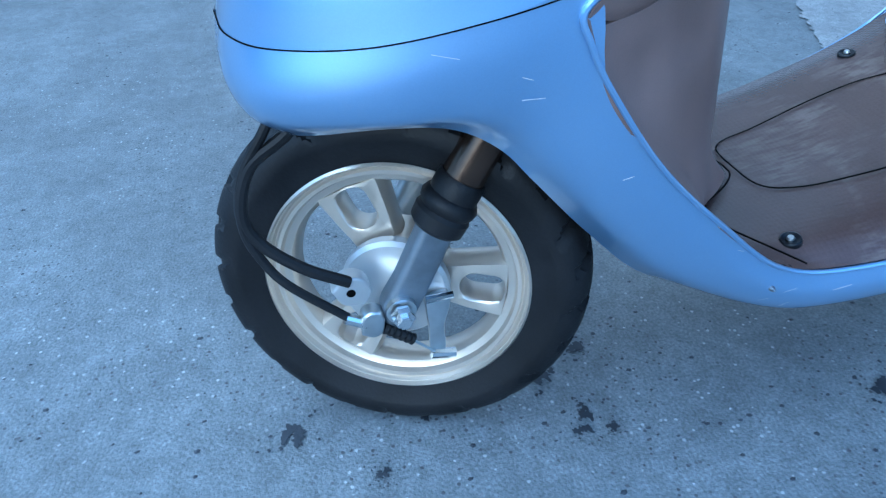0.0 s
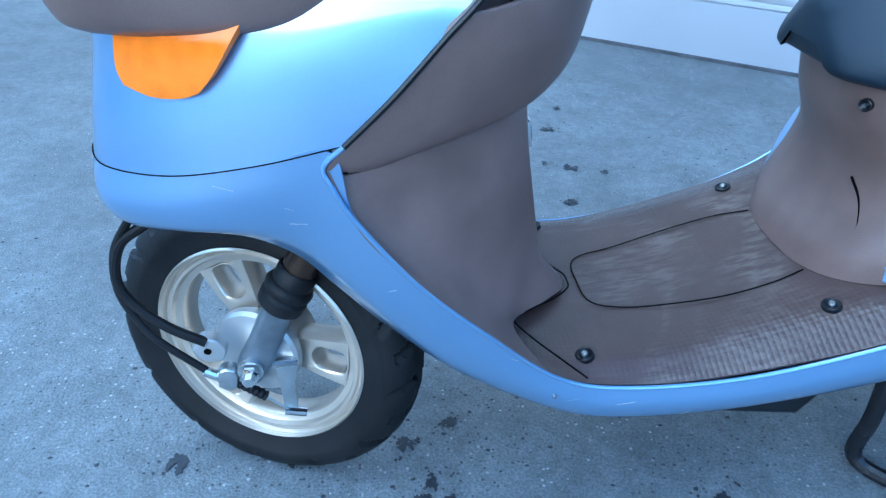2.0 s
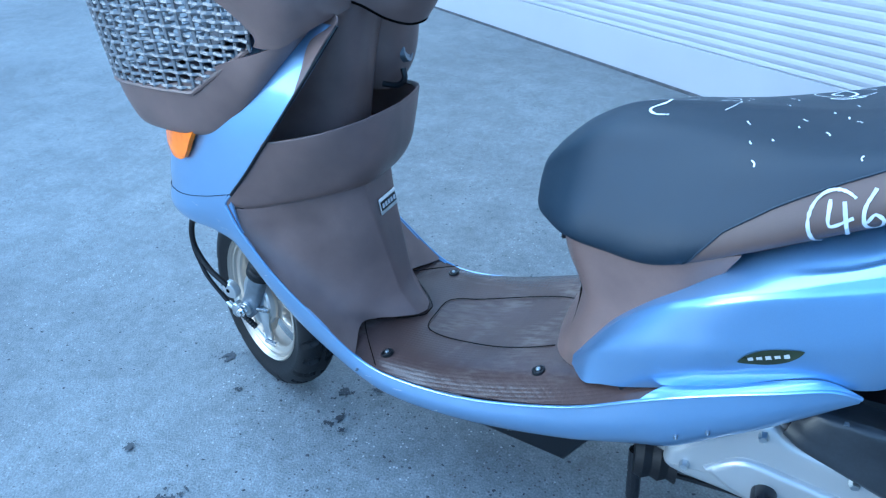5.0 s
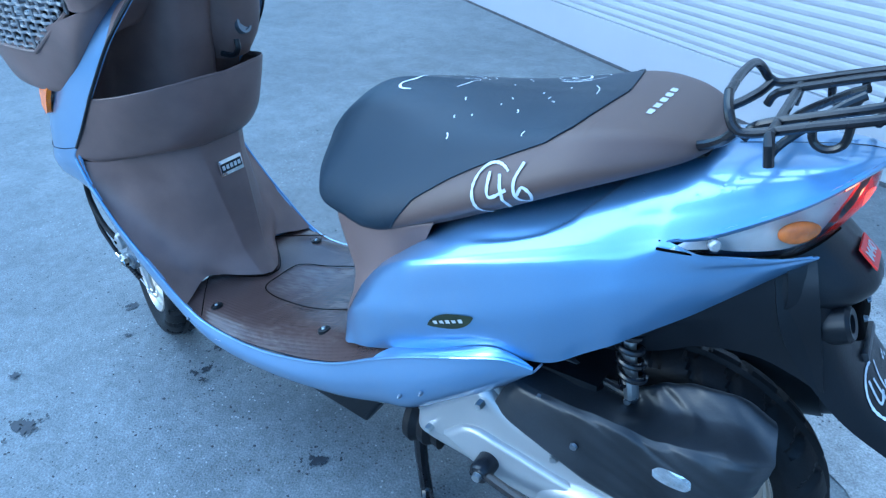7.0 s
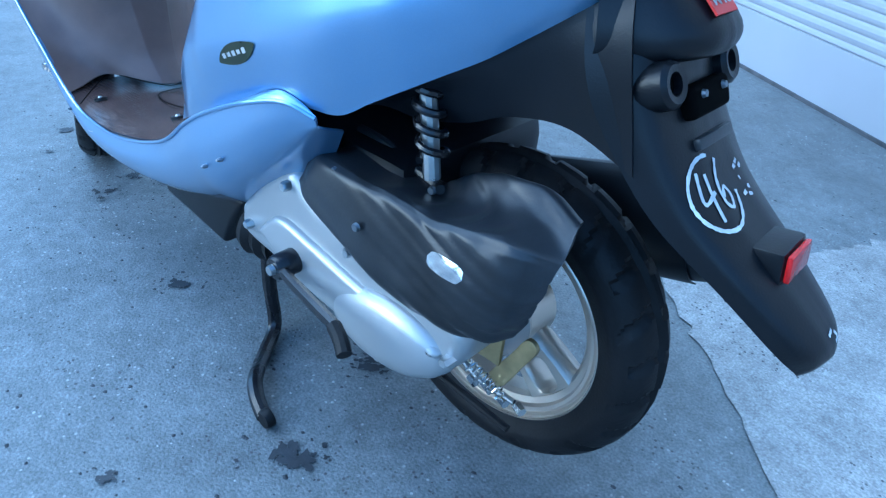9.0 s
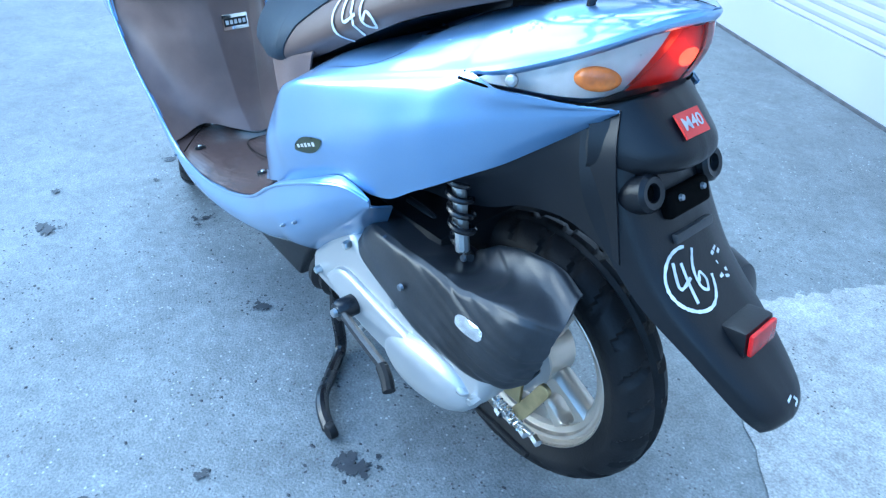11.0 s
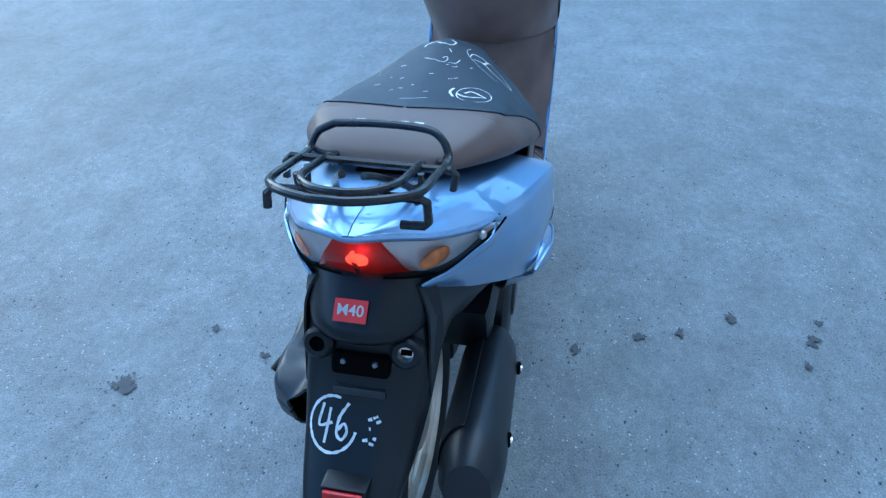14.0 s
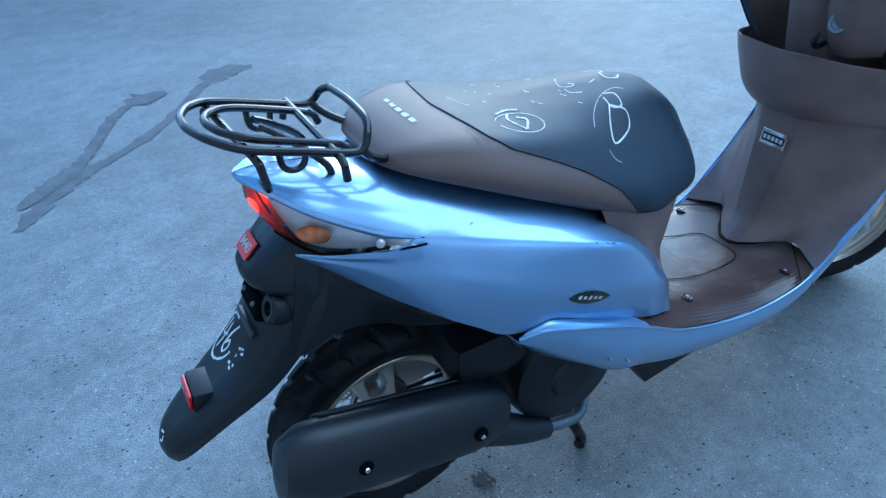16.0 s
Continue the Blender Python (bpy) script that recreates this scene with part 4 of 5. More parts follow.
# tail lamp: a strip between deck and side panels
lamp = [
    [(1.303, 0, .714), (1.298, -.024, .712), (1.282, -.052, .703), (1.258, -.080, .689), (1.228, -.101, .674), (1.198, -.119, .661), (1.170, -.134, .650), (1.150, -.1465, .6425)],
    [(1.303, 0, .684), (1.298, -.026, .683), (1.281, -.056, .675), (1.258, -.084, .665), (1.230, -.105, .656), (1.199, -.123, .650), (1.170, -.137, .6455), (1.150, -.1470, .6420)],
    [(1.288, 0, .650), (1.284, -.026, .649), (1.271, -.056, .643), (1.254, -.083, .638), (1.229, -.104, .637), (1.199, -.123, .6385), (1.170, -.1385, .6405), (1.150, -.1475, .6415)],
]


def lamp_piece(j0, j1, slant0=0, slant1=0, n=40):
    """The stretch of the lamp strip from j0 to j1 of 60; a slant carries its end further out below."""
    cols = list(zip(*[curve(r, 61) for r in lamp]))
    cols = [curve(c, 8) for c in cols]
    grid = []
    for i in range(n + 1):
        line = []
        for k in range(8):
            a, b = j0 + slant0 * k / 7, j1 + slant1 * k / 7
            j = min(59.999, a + (b - a) * i / n)
            line.append(cols[int(j)][k].lerp(cols[int(j) + 1][k], j - int(j)))
        grid.append(line)
    bm = bmesh.new()
    mesh_grid(bm, grid)
    if j0 == 0:
        mirror_y(bm)
        bmesh.ops.remove_doubles(bm, verts=bm.verts, dist=.0005)
    return bm


def sunk(bm, depth, squeeze=1.0):
    """Sets a strip back behind the lens, towards the middle line."""
    for v in bm.verts:
        k = min(1, max(0, (v.co.x - 1.150) / .05)) * depth
        side = -1 if v.co.y > 0 else 1
        v.co += Vector((-k, .55 * k * side * min(1, abs(v.co.y) / .05), (.680 - v.co.z) * (1 - squeeze)))
    return bm


red = sunk(lamp_piece(0, 9, 0, 9), .005, .86)
tail = part("tail_lamp", red, RED, scooter, "red tail lamp in a clear lens strip")
# clear lens over a bright bowl that holds an amber bulb
for s in (1, -1):
    for name, mat, shrink, first, note in (("clear_lens", LENS, 0.0, 1, "clear lamp lens"), ("lamp_bowl", BOWL, .016, 9, "silvered lamp bowl")):
        bm = sunk(lamp_piece(first, 60, 9 if shrink else 0), shrink)
        for v in bm.verts:
            v.co.y *= s
        ob = part(name, bm, mat, tail, note)
        ob.visible_shadow = bool(shrink)
    bulb = bmesh.new()
    bmesh.ops.create_uvsphere(bulb, u_segments=20, v_segments=12, radius=1)
    bmesh.ops.transform(bulb, matrix=Matrix.Translation((1.251, -.0800 * s, .6600)) @ Matrix.Rotation(radians(40 * s), 4, "Z") @ Matrix.Diagonal((.022, .007, .012, 1)), verts=bulb.verts)
    part("indicator_bulb", bulb, BULB, tail, "dull amber indicator bulb")
    part("lens_stud", lathe([(0, -.005), (.004, -.0045), (.006, -.002), (.0065, .006)], 16, look((1.187, -.1275 * s, .6485), (1.210, -.1675 * s, .660)) @ Matrix.Rotation(radians(90), 4, "X")), CLEAR, tail, "moulded stud behind the lens")
glow = bmesh.new()
bmesh.ops.create_uvsphere(glow, u_segments=20, v_segments=12, radius=1)
bmesh.ops.transform(glow, matrix=Matrix.Translation((1.284, 0, .680)) @ Matrix.Diagonal((.006, .012, .008, 1)), verts=glow.verts)
part("tail_bulb", glow, TAILGLOW, tail, "lit tail lamp bulb")
bowl = sunk(lamp_piece(0, 10, 0, 9), .030, .9)
part("red_bowl", bowl, material("red_backed_bowl", (.75, .06, .04), .35, .3, .2, 40, .3, 90), tail, "red bowl behind the tail lens")

# rack
HALF = [(1.158, .056, .775), (1.164, .076, .766), (1.174, .085, .752), (1.190, .086, .750), (1.240, .084, .766), (1.300, .080, .785), (1.330, .056, .795), (1.345, .022, .799), (1.347, 0, .800)]
rack = part("rear_rack", tube([(x, -y, z) for x, y, z in HALF] + HALF[-2::-1] + [(1.156, 0, .777), (1.158, -.056, .775)], .0049, 10, 130), TUBE, scooter, "black tubular rear rack")
INNER = [(1.180, .056, .732), (1.190, .056, .748), (1.235, .056, .765), (1.285, .052, .782), (1.312, .034, .790), (1.322, .014, .793), (1.324, 0, .794)]
part("rack_loop", tube([(x, -y, z) for x, y, z in INNER] + INNER[-2::-1], .0047, 10, 70), TUBE, rack)
part("hook_bar", tube([(1.213, -.105, .729), (1.209, -.104, .748), (1.207, -.098, .755), (1.206, .094, .752), (1.205, .099, .746), (1.203, .095, .724)], .005, 8), TUBE, rack)
part("hook_bar", tube([(1.315, -.081, .760), (1.312, -.080, .776), (1.309, -.074, .781), (1.296, .078, .774), (1.293, .085, .768), (1.290, .085, .740), (1.289, .080, .734), (1.288, .054, .732)], .005, 8), TUBE, rack)
for s in (1, -1):
    part("strut", tube([(1.270, .012 * s, .778), (1.250, .022 * s, .764), (1.212, .045 * s, .728), (1.205, .047 * s, .705)], .0046, 8, 12), TUBE, rack)
    part("tie_ring", tube([(1.236, .066 * s, .764), (1.240, .066 * s, .746), (1.252, .066 * s, .740), (1.265, .066 * s, .748), (1.266, .066 * s, .772)], .004, 8, 16), TUBE, rack)

# front indicators
for s in (1, -1):
    patch = [[(-.038, -.094, .622), (-.005, -.115, .624), (.030, -.127, .626), (.066, -.137, .627)], [(-.044, -.098, .597), (-.012, -.119, .598), (.022, -.131, .601), (.052, -.140, .606)],
             [(-.046, -.101, .575), (-.018, -.120, .573), (.012, -.131, .575), (.036, -.138, .582)], [(-.042, -.104, .562), (-.018, -.119, .558), (.006, -.129, .560), (.022, -.134, .566)]]
    bm = surface([[(x - .004, y * s - .006 * s, z) for x, y, z in r] for r in patch], 14, 18, False)
    thick(part("front_indicator", bm, AMBER, scooter, "amber front indicator lens"), .008, 0)

# basket: a moulded tub with lattice sides above it
TUB = [
    [(-.070, 0, .606), (-.070, -.075, .606), (-.066, -.112, .607), (0, -.128, .608), (.070, -.128, .612), (.110, -.120, .628), (.195, -.125, .694), (.240, -.09, .735), (.245, 0, .735)],
    [(-.082, 0, .618), (-.082, -.085, .618), (-.074, -.128, .619), (0, -.145, .620), (.080, -.144, .624), (.130, -.140, .643), (.205, -.142, .703), (.255, -.09, .748), (.258, 0, .748)],
    [(-.092, 0, .655), (-.092, -.090, .655), (-.082, -.138, .655), (0, -.156, .657), (.085, -.155, .664), (.145, -.155, .690), (.235, -.155, .742), (.275, -.10, .775), (.278, 0, .775)],
    [(-.098, 0, .695), (-.098, -.095, .695), (-.086, -.144, .694), (0, -.162, .697), (.090, -.160, .712), (.155, -.162, .742), (.255, -.158, .775), (.300, -.11, .81), (.300, 0, .81)],
]
basket = thick(part("basket", surface(TUB, 22, 48), BROWN, scooter, "brown plastic front basket with lattice sides"), .003)
part("basket_bottom", box((-.066, -.11, .606), (.10, .11, .612)), BROWN, basket)
# added sheet hiding the cowl; the basket's inner shade is put into its brown
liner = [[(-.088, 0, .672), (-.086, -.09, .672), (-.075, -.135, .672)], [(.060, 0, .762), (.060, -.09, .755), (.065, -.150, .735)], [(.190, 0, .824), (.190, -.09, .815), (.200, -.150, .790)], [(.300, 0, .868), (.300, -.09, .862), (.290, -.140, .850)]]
part("basket_liner", surface(liner, 20, 16), material("shaded_brown", (.05, .036, .032), .6, 0, .3, 12, .2, 400), basket, "added basket liner, shade put into its brown")
PALE = material("pale_lattice", (.23, .22, .22), .30, 0, .15, 20)
wall = [(-.100, 0), (-.100, -.097), (-.088, -.146), (0, -.164), (.112, -.162), (.212, -.158)]


for s in (1, -1):
    for i in range(16):
        z = .700 + .0115 * i
        k = 1 + .10 * (z - .70) / .2
        pts = curve([(x * k, y * k * s, z) for x, y in wall], 84)
        pts = [p + Vector((0, .0022 * s * (1 if (n // 2 + i) % 2 else -1), 0)) for n, p in enumerate(pts) if .694 + max(0, (p.x - .09)) * .62 < p.z < .795 + (.232 - p.x) * .75]
        if len(pts) > 3:
            part("lattice_strip", tube(pts, .0030, 5), PALE, basket, smooth=False)
    for p in curve([(x, y * s, 0) for x, y in wall], 23):
        base, head = .694 + max(0, p.x - .09) * .62, min(.875, .795 + (.232 - p.x) * .75)
        if head > base + .01:
            k = 1 + .09 * (head - base) / .18
            part("lattice_upright", tube([(p.x, p.y, base - .004), (p.x * k, p.y * k, head)], .0032, 5), PALE, basket, smooth=False)
    low = [(p.x, p.y, .692 + max(0, p.x - .09) * .62) for p in curve([(x, y * s, 0) for x, y in wall], 60)]
    part("lattice_border", tube(low, .0042, 8), BROWN, basket)
    part("basket_rim", tube([(x * 1.09, y * 1.09 * s, .878) for x, y in wall[:5]], .008, 10, 40), BROWN, basket)
yoke = [
    [(.222, -.160, .772), (.245, -.164, .772), (.272, -.160, .776), (.305, -.140, .796), (.320, -.112, .806), (.318, -.075, .808), (.310, -.030, .808)],
    [(.232, -.168, .790), (.254, -.174, .796), (.288, -.166, .802), (.314, -.142, .812), (.322, -.112, .818), (.320, -.075, .820), (.312, -.030, .820)],
    [(.200, -.174, .822), (.238, -.184, .828), (.292, -.176, .830), (.318, -.146, .836), (.318, -.112, .842), (.312, -.075, .845), (.306, -.030, .845)],
    [(.160, -.178, .850), (.215, -.186, .858), (.285, -.180, .866), (.312, -.150, .872), (.306, -.112, .880), (.300, -.075, .880), (.296, -.030, .880)],
    [(.138, -.180, .884), (.205, -.182, .888), (.278, -.178, .892), (.304, -.150, .896), (.298, -.112, .900), (.292, -.075, .900), (.290, -.030, .900)],
]
for s in (1, -1):
    bm = surface([[(x, y * s, z) for x, y, z in r] for r in yoke], 14, 26, False)
    thick(part("basket_bracket", bm, BROWN, basket, "brown moulded basket bracket"), .004)

# steering column above the shield
column = [
    [(.290, -.050, .822), (.327, -.044, .812), (.352, -.018, .790), (.372, .014, .777), (.385, .040, .779), (.372, .070, .784), (.320, .090, .790)],
    [(.290, -.056, .842), (.338, -.050, .835), (.372, -.022, .815), (.392, .012, .805), (.402, .040, .806), (.388, .074, .810), (.325, .096, .815)],
    [(.290, -.062, .872), (.344, -.056, .868), (.386, -.025, .852), (.408, .011, .845), (.414, .041, .845), (.398, .077, .848), (.328, .100, .852)],
    [(.290, -.065, .905), (.347, -.058, .900), (.395, -.026, .890), (.418, .010, .885), (.424, .042, .885), (.405, .080, .888), (.330, .105, .890)],
]
steer = part("steering_cover", surface(column, 18, 28, False), BROWN, scooter, "brown steering column cover, turned with the bars")
thick(steer, .003, 0)
part("cover_gap", tube(column[0][:-1], .0028, 8, 40), SEAM, steer, "dark gap under the cover")
part("screw_hole", lathe([(0, .001), (.0065, .001), (.0075, .004), (.010, .003)], 18, look((.401, -.002, .826), (.46, -.035, .845)) @ Matrix.Rotation(radians(-90), 4, "X")), SEAM, steer, "dark screw hole")
housing = [
    [(.275, .050, .655), (.300, .062, .655), (.305, .100, .658), (.270, .130, .660)],
    [(.290, .035, .700), (.322, .060, .700), (.328, .108, .702), (.290, .148, .705)],
    [(.300, .030, .760), (.332, .060, .762), (.338, .110, .765), (.300, .152, .768)],
    [(.312, .040, .805), (.335, .062, .805), (.340, .104, .806), (.312, .140, .808)],
]
lock = part("ignition_housing", surface(housing, 16, 18, False), BROWN, scooter, "brown ignition switch housing")
thick(lock, .003)
KEY = look((.326, .078, .715), (.40, .085, .735)) @ Matrix.Rotation(radians(-90), 4, "X")
part("key_ring", lathe([(.001, .004), (.010, .004), (.011, .006), (.016, .006), (.017, .002), (.017, -.004)], 24, KEY), DARKZINC, lock, "dull ignition lock")
hook = part("bag_hook", tube([(.300, .045, .668), (.325, .048, .668), (.338, .050, .680), (.335, .052, .696)], .005, 8, 14), BLACK, scooter, "black bag hook")

# ---- small parts on the body ----
def screw(name, at, up, r=.009, parent=None, cup=True):
    z = Vector(up).normalized()
    m = Matrix.Translation(at) @ z.to_track_quat("Y", "Z").to_matrix().to_4x4()
    prof = [(0, .0015), (r * .45, .002), (r * .5, .001), (r * .6, .0005), (r, .0022), (r * 1.15, .0015), (r * 1.2, -.003)] if cup else [(0, .003), (r * .6, .003), (r, .001), (r, -.003)]
    ob = part(name, lathe(prof, 20, m), [BLACK if cup else DARKZINC], parent or scooter)
    part("screw_head", lathe([(0, .0042), (r * .32, .0042), (r * .45, .002), (r * .45, 0)], 12, m), STEEL, ob, "bright screw")
    return ob


for x, y, z in ((.377, -.134, .2625), (.377, .134, .2625), (.645, -.134, .3205), (.645, .134, .3205), (.775, -.172, .3705), (.775, .172, .3705)):
    screw("floor_screw", (x, y, z), (-.3, 0, 1), .009 if x < .7 else .005)
for s in (1, -1):
    for x, y, z in ((.337, .171, .240), (.855, .2150, .350), (.890, .2145, .372)):
        screw("skirt_screw", (x, y * s, z), (0, s, .1), .0028, cup=False)

# seams on the footboard
def seam(name, pts, n, r=.0010):
    return part(name, tube(pts, r, 6, n), SEAM, scooter)


for s in (1, -1):
    seam("floor_seam", [(.372, -.166 * s, .259), (.350, -.142 * s, .264), (.322, -.110 * s, .270), (.306, -.084 * s, .2755), (.330, -.066 * s, .2745), (.365, -.040 * s, .269), (.388, -.016 * s, .2655), (.391, 0, .2655)], 40)
    seam("plate_seam", [(.404, 0, .2625), (.4045, -.028 * s, .2630), (.411, -.045 * s, .2638), (.430, -.056 * s, .2655), (.470, -.064 * s, .2705), (.550, -.076 * s, .2905), (.610, -.076 * s, .3090), (.650, -.068 * s, .3210)], 36, .0009)
    part("edge_trim", tube([(.128, -.166 * s, .530), (.1105, -.1645 * s, .511), (.117, -.1665 * s, .492), (.136, -.168 * s, .459), (.190, -.169 * s, .390), (.260, -.168 * s, .325), (.340, -.168 * s, .2625), (.420, -.172 * s, .2475), (.550, -.182 * s, .2655), (.700, -.192 * s, .3185), (.800, -.2055 * s, .3825), (.850, -.2100 * s, .4125), (.900, -.2115 * s, .4375), (.950, -.2120 * s, .4595), (1.000, -.2040 * s, .4745), (1.034, -.1902 * s, .4650)], .0025, 8, 100), BLUE, scooter, "light blue edge of the fairing")
    part("shield_trim", tube([(.128, -.167 * s, .530), (.168, -.169 * s, .572), (.206, -.169 * s, .617), (.236, -.169 * s, .652), (.300, -.157 * s, .735), (.336, -.120 * s, .800)], .0026, 8, 40), BLACK, scooter, "black edge of the leg shield")
    part("lamp_gasket", tube([(1.284, -.026 * s, .6475), (1.271, -.057 * s, .6415), (1.254, -.084 * s, .6365), (1.229, -.1055 * s, .6358), (1.199, -.1245 * s, .6372), (1.170, -.1398 * s, .6395), (1.146, -.1490 * s, .6415), (1.138, -.1515 * s, .6422)], .0016, 6, 50), SEAM, tail)
    edge = [(x, y * s, z) for x, y, z in RIDGE[-1:] + LIP + [(1.309, 0, .7245)]]
    strip = [[(x, y, z), (x + .0012, y - .0012 * s * min(1, abs(y) * 30), z - .003), (x - .001, y + .001 * s * min(1, abs(y) * 30), z - .0085), (x - .005, y + .004 * s * min(1, abs(y) * 30), z - .011)] for x, y, z in edge[1:]]
    strip.insert(0, [(edge[0][0], edge[0][1], edge[0][2] - .0005 * k) for k in range(4)])
    thick(part("deck_lip", surface(strip, 60, 8, False), BLUE, tail, "turned-down edge of the tail cover"), .0015, 0)

from mathutils.bvhtree import BVHTree


def skin(*obs):
    verts, faces = [], []
    for o in obs:
        k = len(verts)
        verts += [v.co.copy() for v in o.data.vertices]
        faces += [[i + k for i in p.vertices] for p in o.data.polygons]
    return BVHTree.FromPolygons(verts, faces)


def mark(name, strokes, origin, right, up, size, tree, mat, parent, width, label="", lift=.0008):
    """Painted lines laid on a skin: strokes of (u, v) in units of size about an origin, seen along the way right x up."""
    o, u, v = Vector(origin), Vector(right).normalized(), Vector(up).normalized()
    v = (v - u * v.dot(u)).normalized()
    back = u.cross(v)
    bm = bmesh.new()
    for stroke in strokes:
        line = curve([(a, b, 0) for a, b in stroke], max(3, len(stroke) * 5)) if len(stroke) > 2 else curve([(a, b, 0) for a, b in stroke], 4)
        places = []
        for p in line:
            start = o + (u * p.x + v * p.y) * size + back * .25
            hit, n, _, _ = tree.ray_cast(start, -back)
            if hit is not None:
                places.append((hit, n if n.dot(back) > 0 else -n))
        last = None
        for i, (p, n) in enumerate(places):
            q = places[min(i + 1, len(places) - 1)][0] - places[max(i - 1, 0)][0]
            if q.length < 1e-6:
                continue
            wide = width * (.8 + .4 * noise.noise(p * 300))
            a = n.cross(q.normalized()) * wide / 2
            pair = (bm.verts.new(p + a + n * lift), bm.verts.new(p - a + n * lift))
            if last:
                bm.faces.new((last[0], last[1], pair[1], pair[0]))
            last = pair
    ob = part(name, bm, mat, parent, label, smooth=False)
    return tagged(ob, kind="stuff") if name in ("chalk_dab", "chalk_mark") else ob


def ring(cx, cy, rx, ry, a0=0, a1=360, n=14):
    return [(cx + rx * math.cos(radians(a0 + (a1 - a0) * i / n)), cy + ry * math.sin(radians(a0 + (a1 - a0) * i / n))) for i in range(n + 1)]


FOUR = [[(-.18, .5), (-.30, -.05), (.22, .02)], [(.10, .40), (.0, -.5)]]
SIX = [[(.20, .5), (-.10, .15), (-.16, -.25), (.06, -.42), (.22, -.22), (.08, -.02), (-.12, -.18)]]
NUMBER = [[(x - .25, y) for x, y in st] for st in FOUR] + [[(x + .33, y + .02) for x, y in st] for st in SIX]
parts_of = {o.name: o for o in scooter.children_recursive}
seat_tree = skin(parts_of["seat_top"], parts_of["seat_side"])
mark("chalk_number", NUMBER + [ring(-.38, -.05, .62, .72, 40, 285, 18)], (.976, -.165, .666), (.90, -.05, .40), (-.3, 0, .95), .043, seat_tree, CHALK, seat, .0043, "white chalk lot number 46", lift=.0018)
fender_tree = skin(parts_of["mudguard"])
mark("chalk_number", [[(x * .95 + .12 * y, y * 1.35) for x, y in st] for st in NUMBER] + [ring(-.02, -.02, .86, .96, 70, 345, 22)], (1.372, -.030, .476), (0, 1, .12), (-.65, 0, .75), .036, fender_tree, CHALK, parts_of["mudguard"], .0045, "white chalk lot number 46")
rnd = random.Random(5)
dabs = [[(a, b), (a + rnd.uniform(.05, .16), b + rnd.uniform(-.05, .08))] for a, b in ((1.05, .35), (1.2, .42), (1.3, .30), (1.1, .1), (.95, -.25), (1.15, -.3), (1.25, -.15))]
mark("chalk_dab", dabs, (1.375, -.030, .472), (0, 1, 0), (-.65, 0, .75), .042, fender_tree, CHALK, parts_of["mudguard"], .0045)
mark("chalk_dab", [[(-.2, .1), (.1, .2)], [(.1, -.2), (.3, -.1), (.2, .1)]], (1.475, 0, .36), (0, 1, 0), (-.65, 0, .75), .03, fender_tree, CHALK, parts_of["mudguard"], .004)
TOP = dict(right=(0, 1, 0), up=(-1, 0, .25), tree=seat_tree, mat=CHALK, parent=seat)
LAID = dict(origin=(.85, 0, .72), size=.01, **TOP)
mark("chalk_mark", [[(-3.4, 8.0), (-3.2, 9.6), (-1.9, 10.4), (-.4, 8.8), (1.2, 8.6), (1.6, 10.2), (.8, 11.2)]], width=.0042, label="white chalk strokes on the seat", **LAID)
mark("chalk_mark", [[(-2.0, 2.1), (-.2, 1.0), (1.3, .6), (1.8, 1.9), (1.4, 2.9), (1.0, 2.1)], [(2.1, .7), (3.3, .9), (3.7, 2.5)], [(1.8, 5.2), (1.2, 6.6)]], width=.0022, **LAID)
mark("chalk_mark", [[(4.9, 5.1), (5.2, 6.7), (7.2, 6.2), (7.5, 4.4), (5.7, 4.4)], [(7.2, 4.3), (8.0, 6.2), (10.2, 4.6), (12.2, .6), (10.0, 1.8), (7.1, 4.2)]], width=.0030, label="white chalk loop on the seat", **LAID)
mark("chalk_mark", [[(10.3, -1.0), (8.4, .5), (6.4, 2.7), (4.8, 5.1), (4.0, 7.5), (4.4, 9.0)], [(13.0, -1.1), (13.9, -1.0), (14.2, -.3)]], width=.0011, **LAID)
mark("chalk_mark", [[(5.6, -10.8), (7.2, -11.6), (9.9, -10.7)], [(6.7, -10.2), (7.6, -9.2), (9.8, -10.6)], [(5.4, -12.3), (4.6, -10.4), (4.9, -8.8)]], width=.0044, label="white chalk figure in a ring", **LAID)
mark("chalk_mark", [ring(8.1, -10.5, 2.5, 3.1, -80, 250, 20)], width=.0018, **LAID)
dots = []
for a, b in ((-12.2, -12.0), (-4.2, -11.6), (-7.3, -8.9), (-1.5, -9.2), (-5.6, -6.0), (-3.9, -6.6), (-8.7, -1.9), (-11.7, -3.0), (-5.2, -1.1), (3.4, -5.6), (2.0, -.2), (.2, -4.6), (4.1, -5.1), (.9, -11.5), (3.0, -.7), (5.7, .2), (-8.3, -3.9), (-3.1, -10.5)):
    q = rnd.uniform(.35, 1.0)
    dots.append([(a, b), (a + q * .5, b + q * .2 + rnd.uniform(-.1, .1)), (a + q, b + rnd.uniform(0, .5))])
mark("chalk_dab", dots + [[(-1.6, -15.3), (.4, -14.9), (2.1, -14.0)]], width=.0022, **LAID)
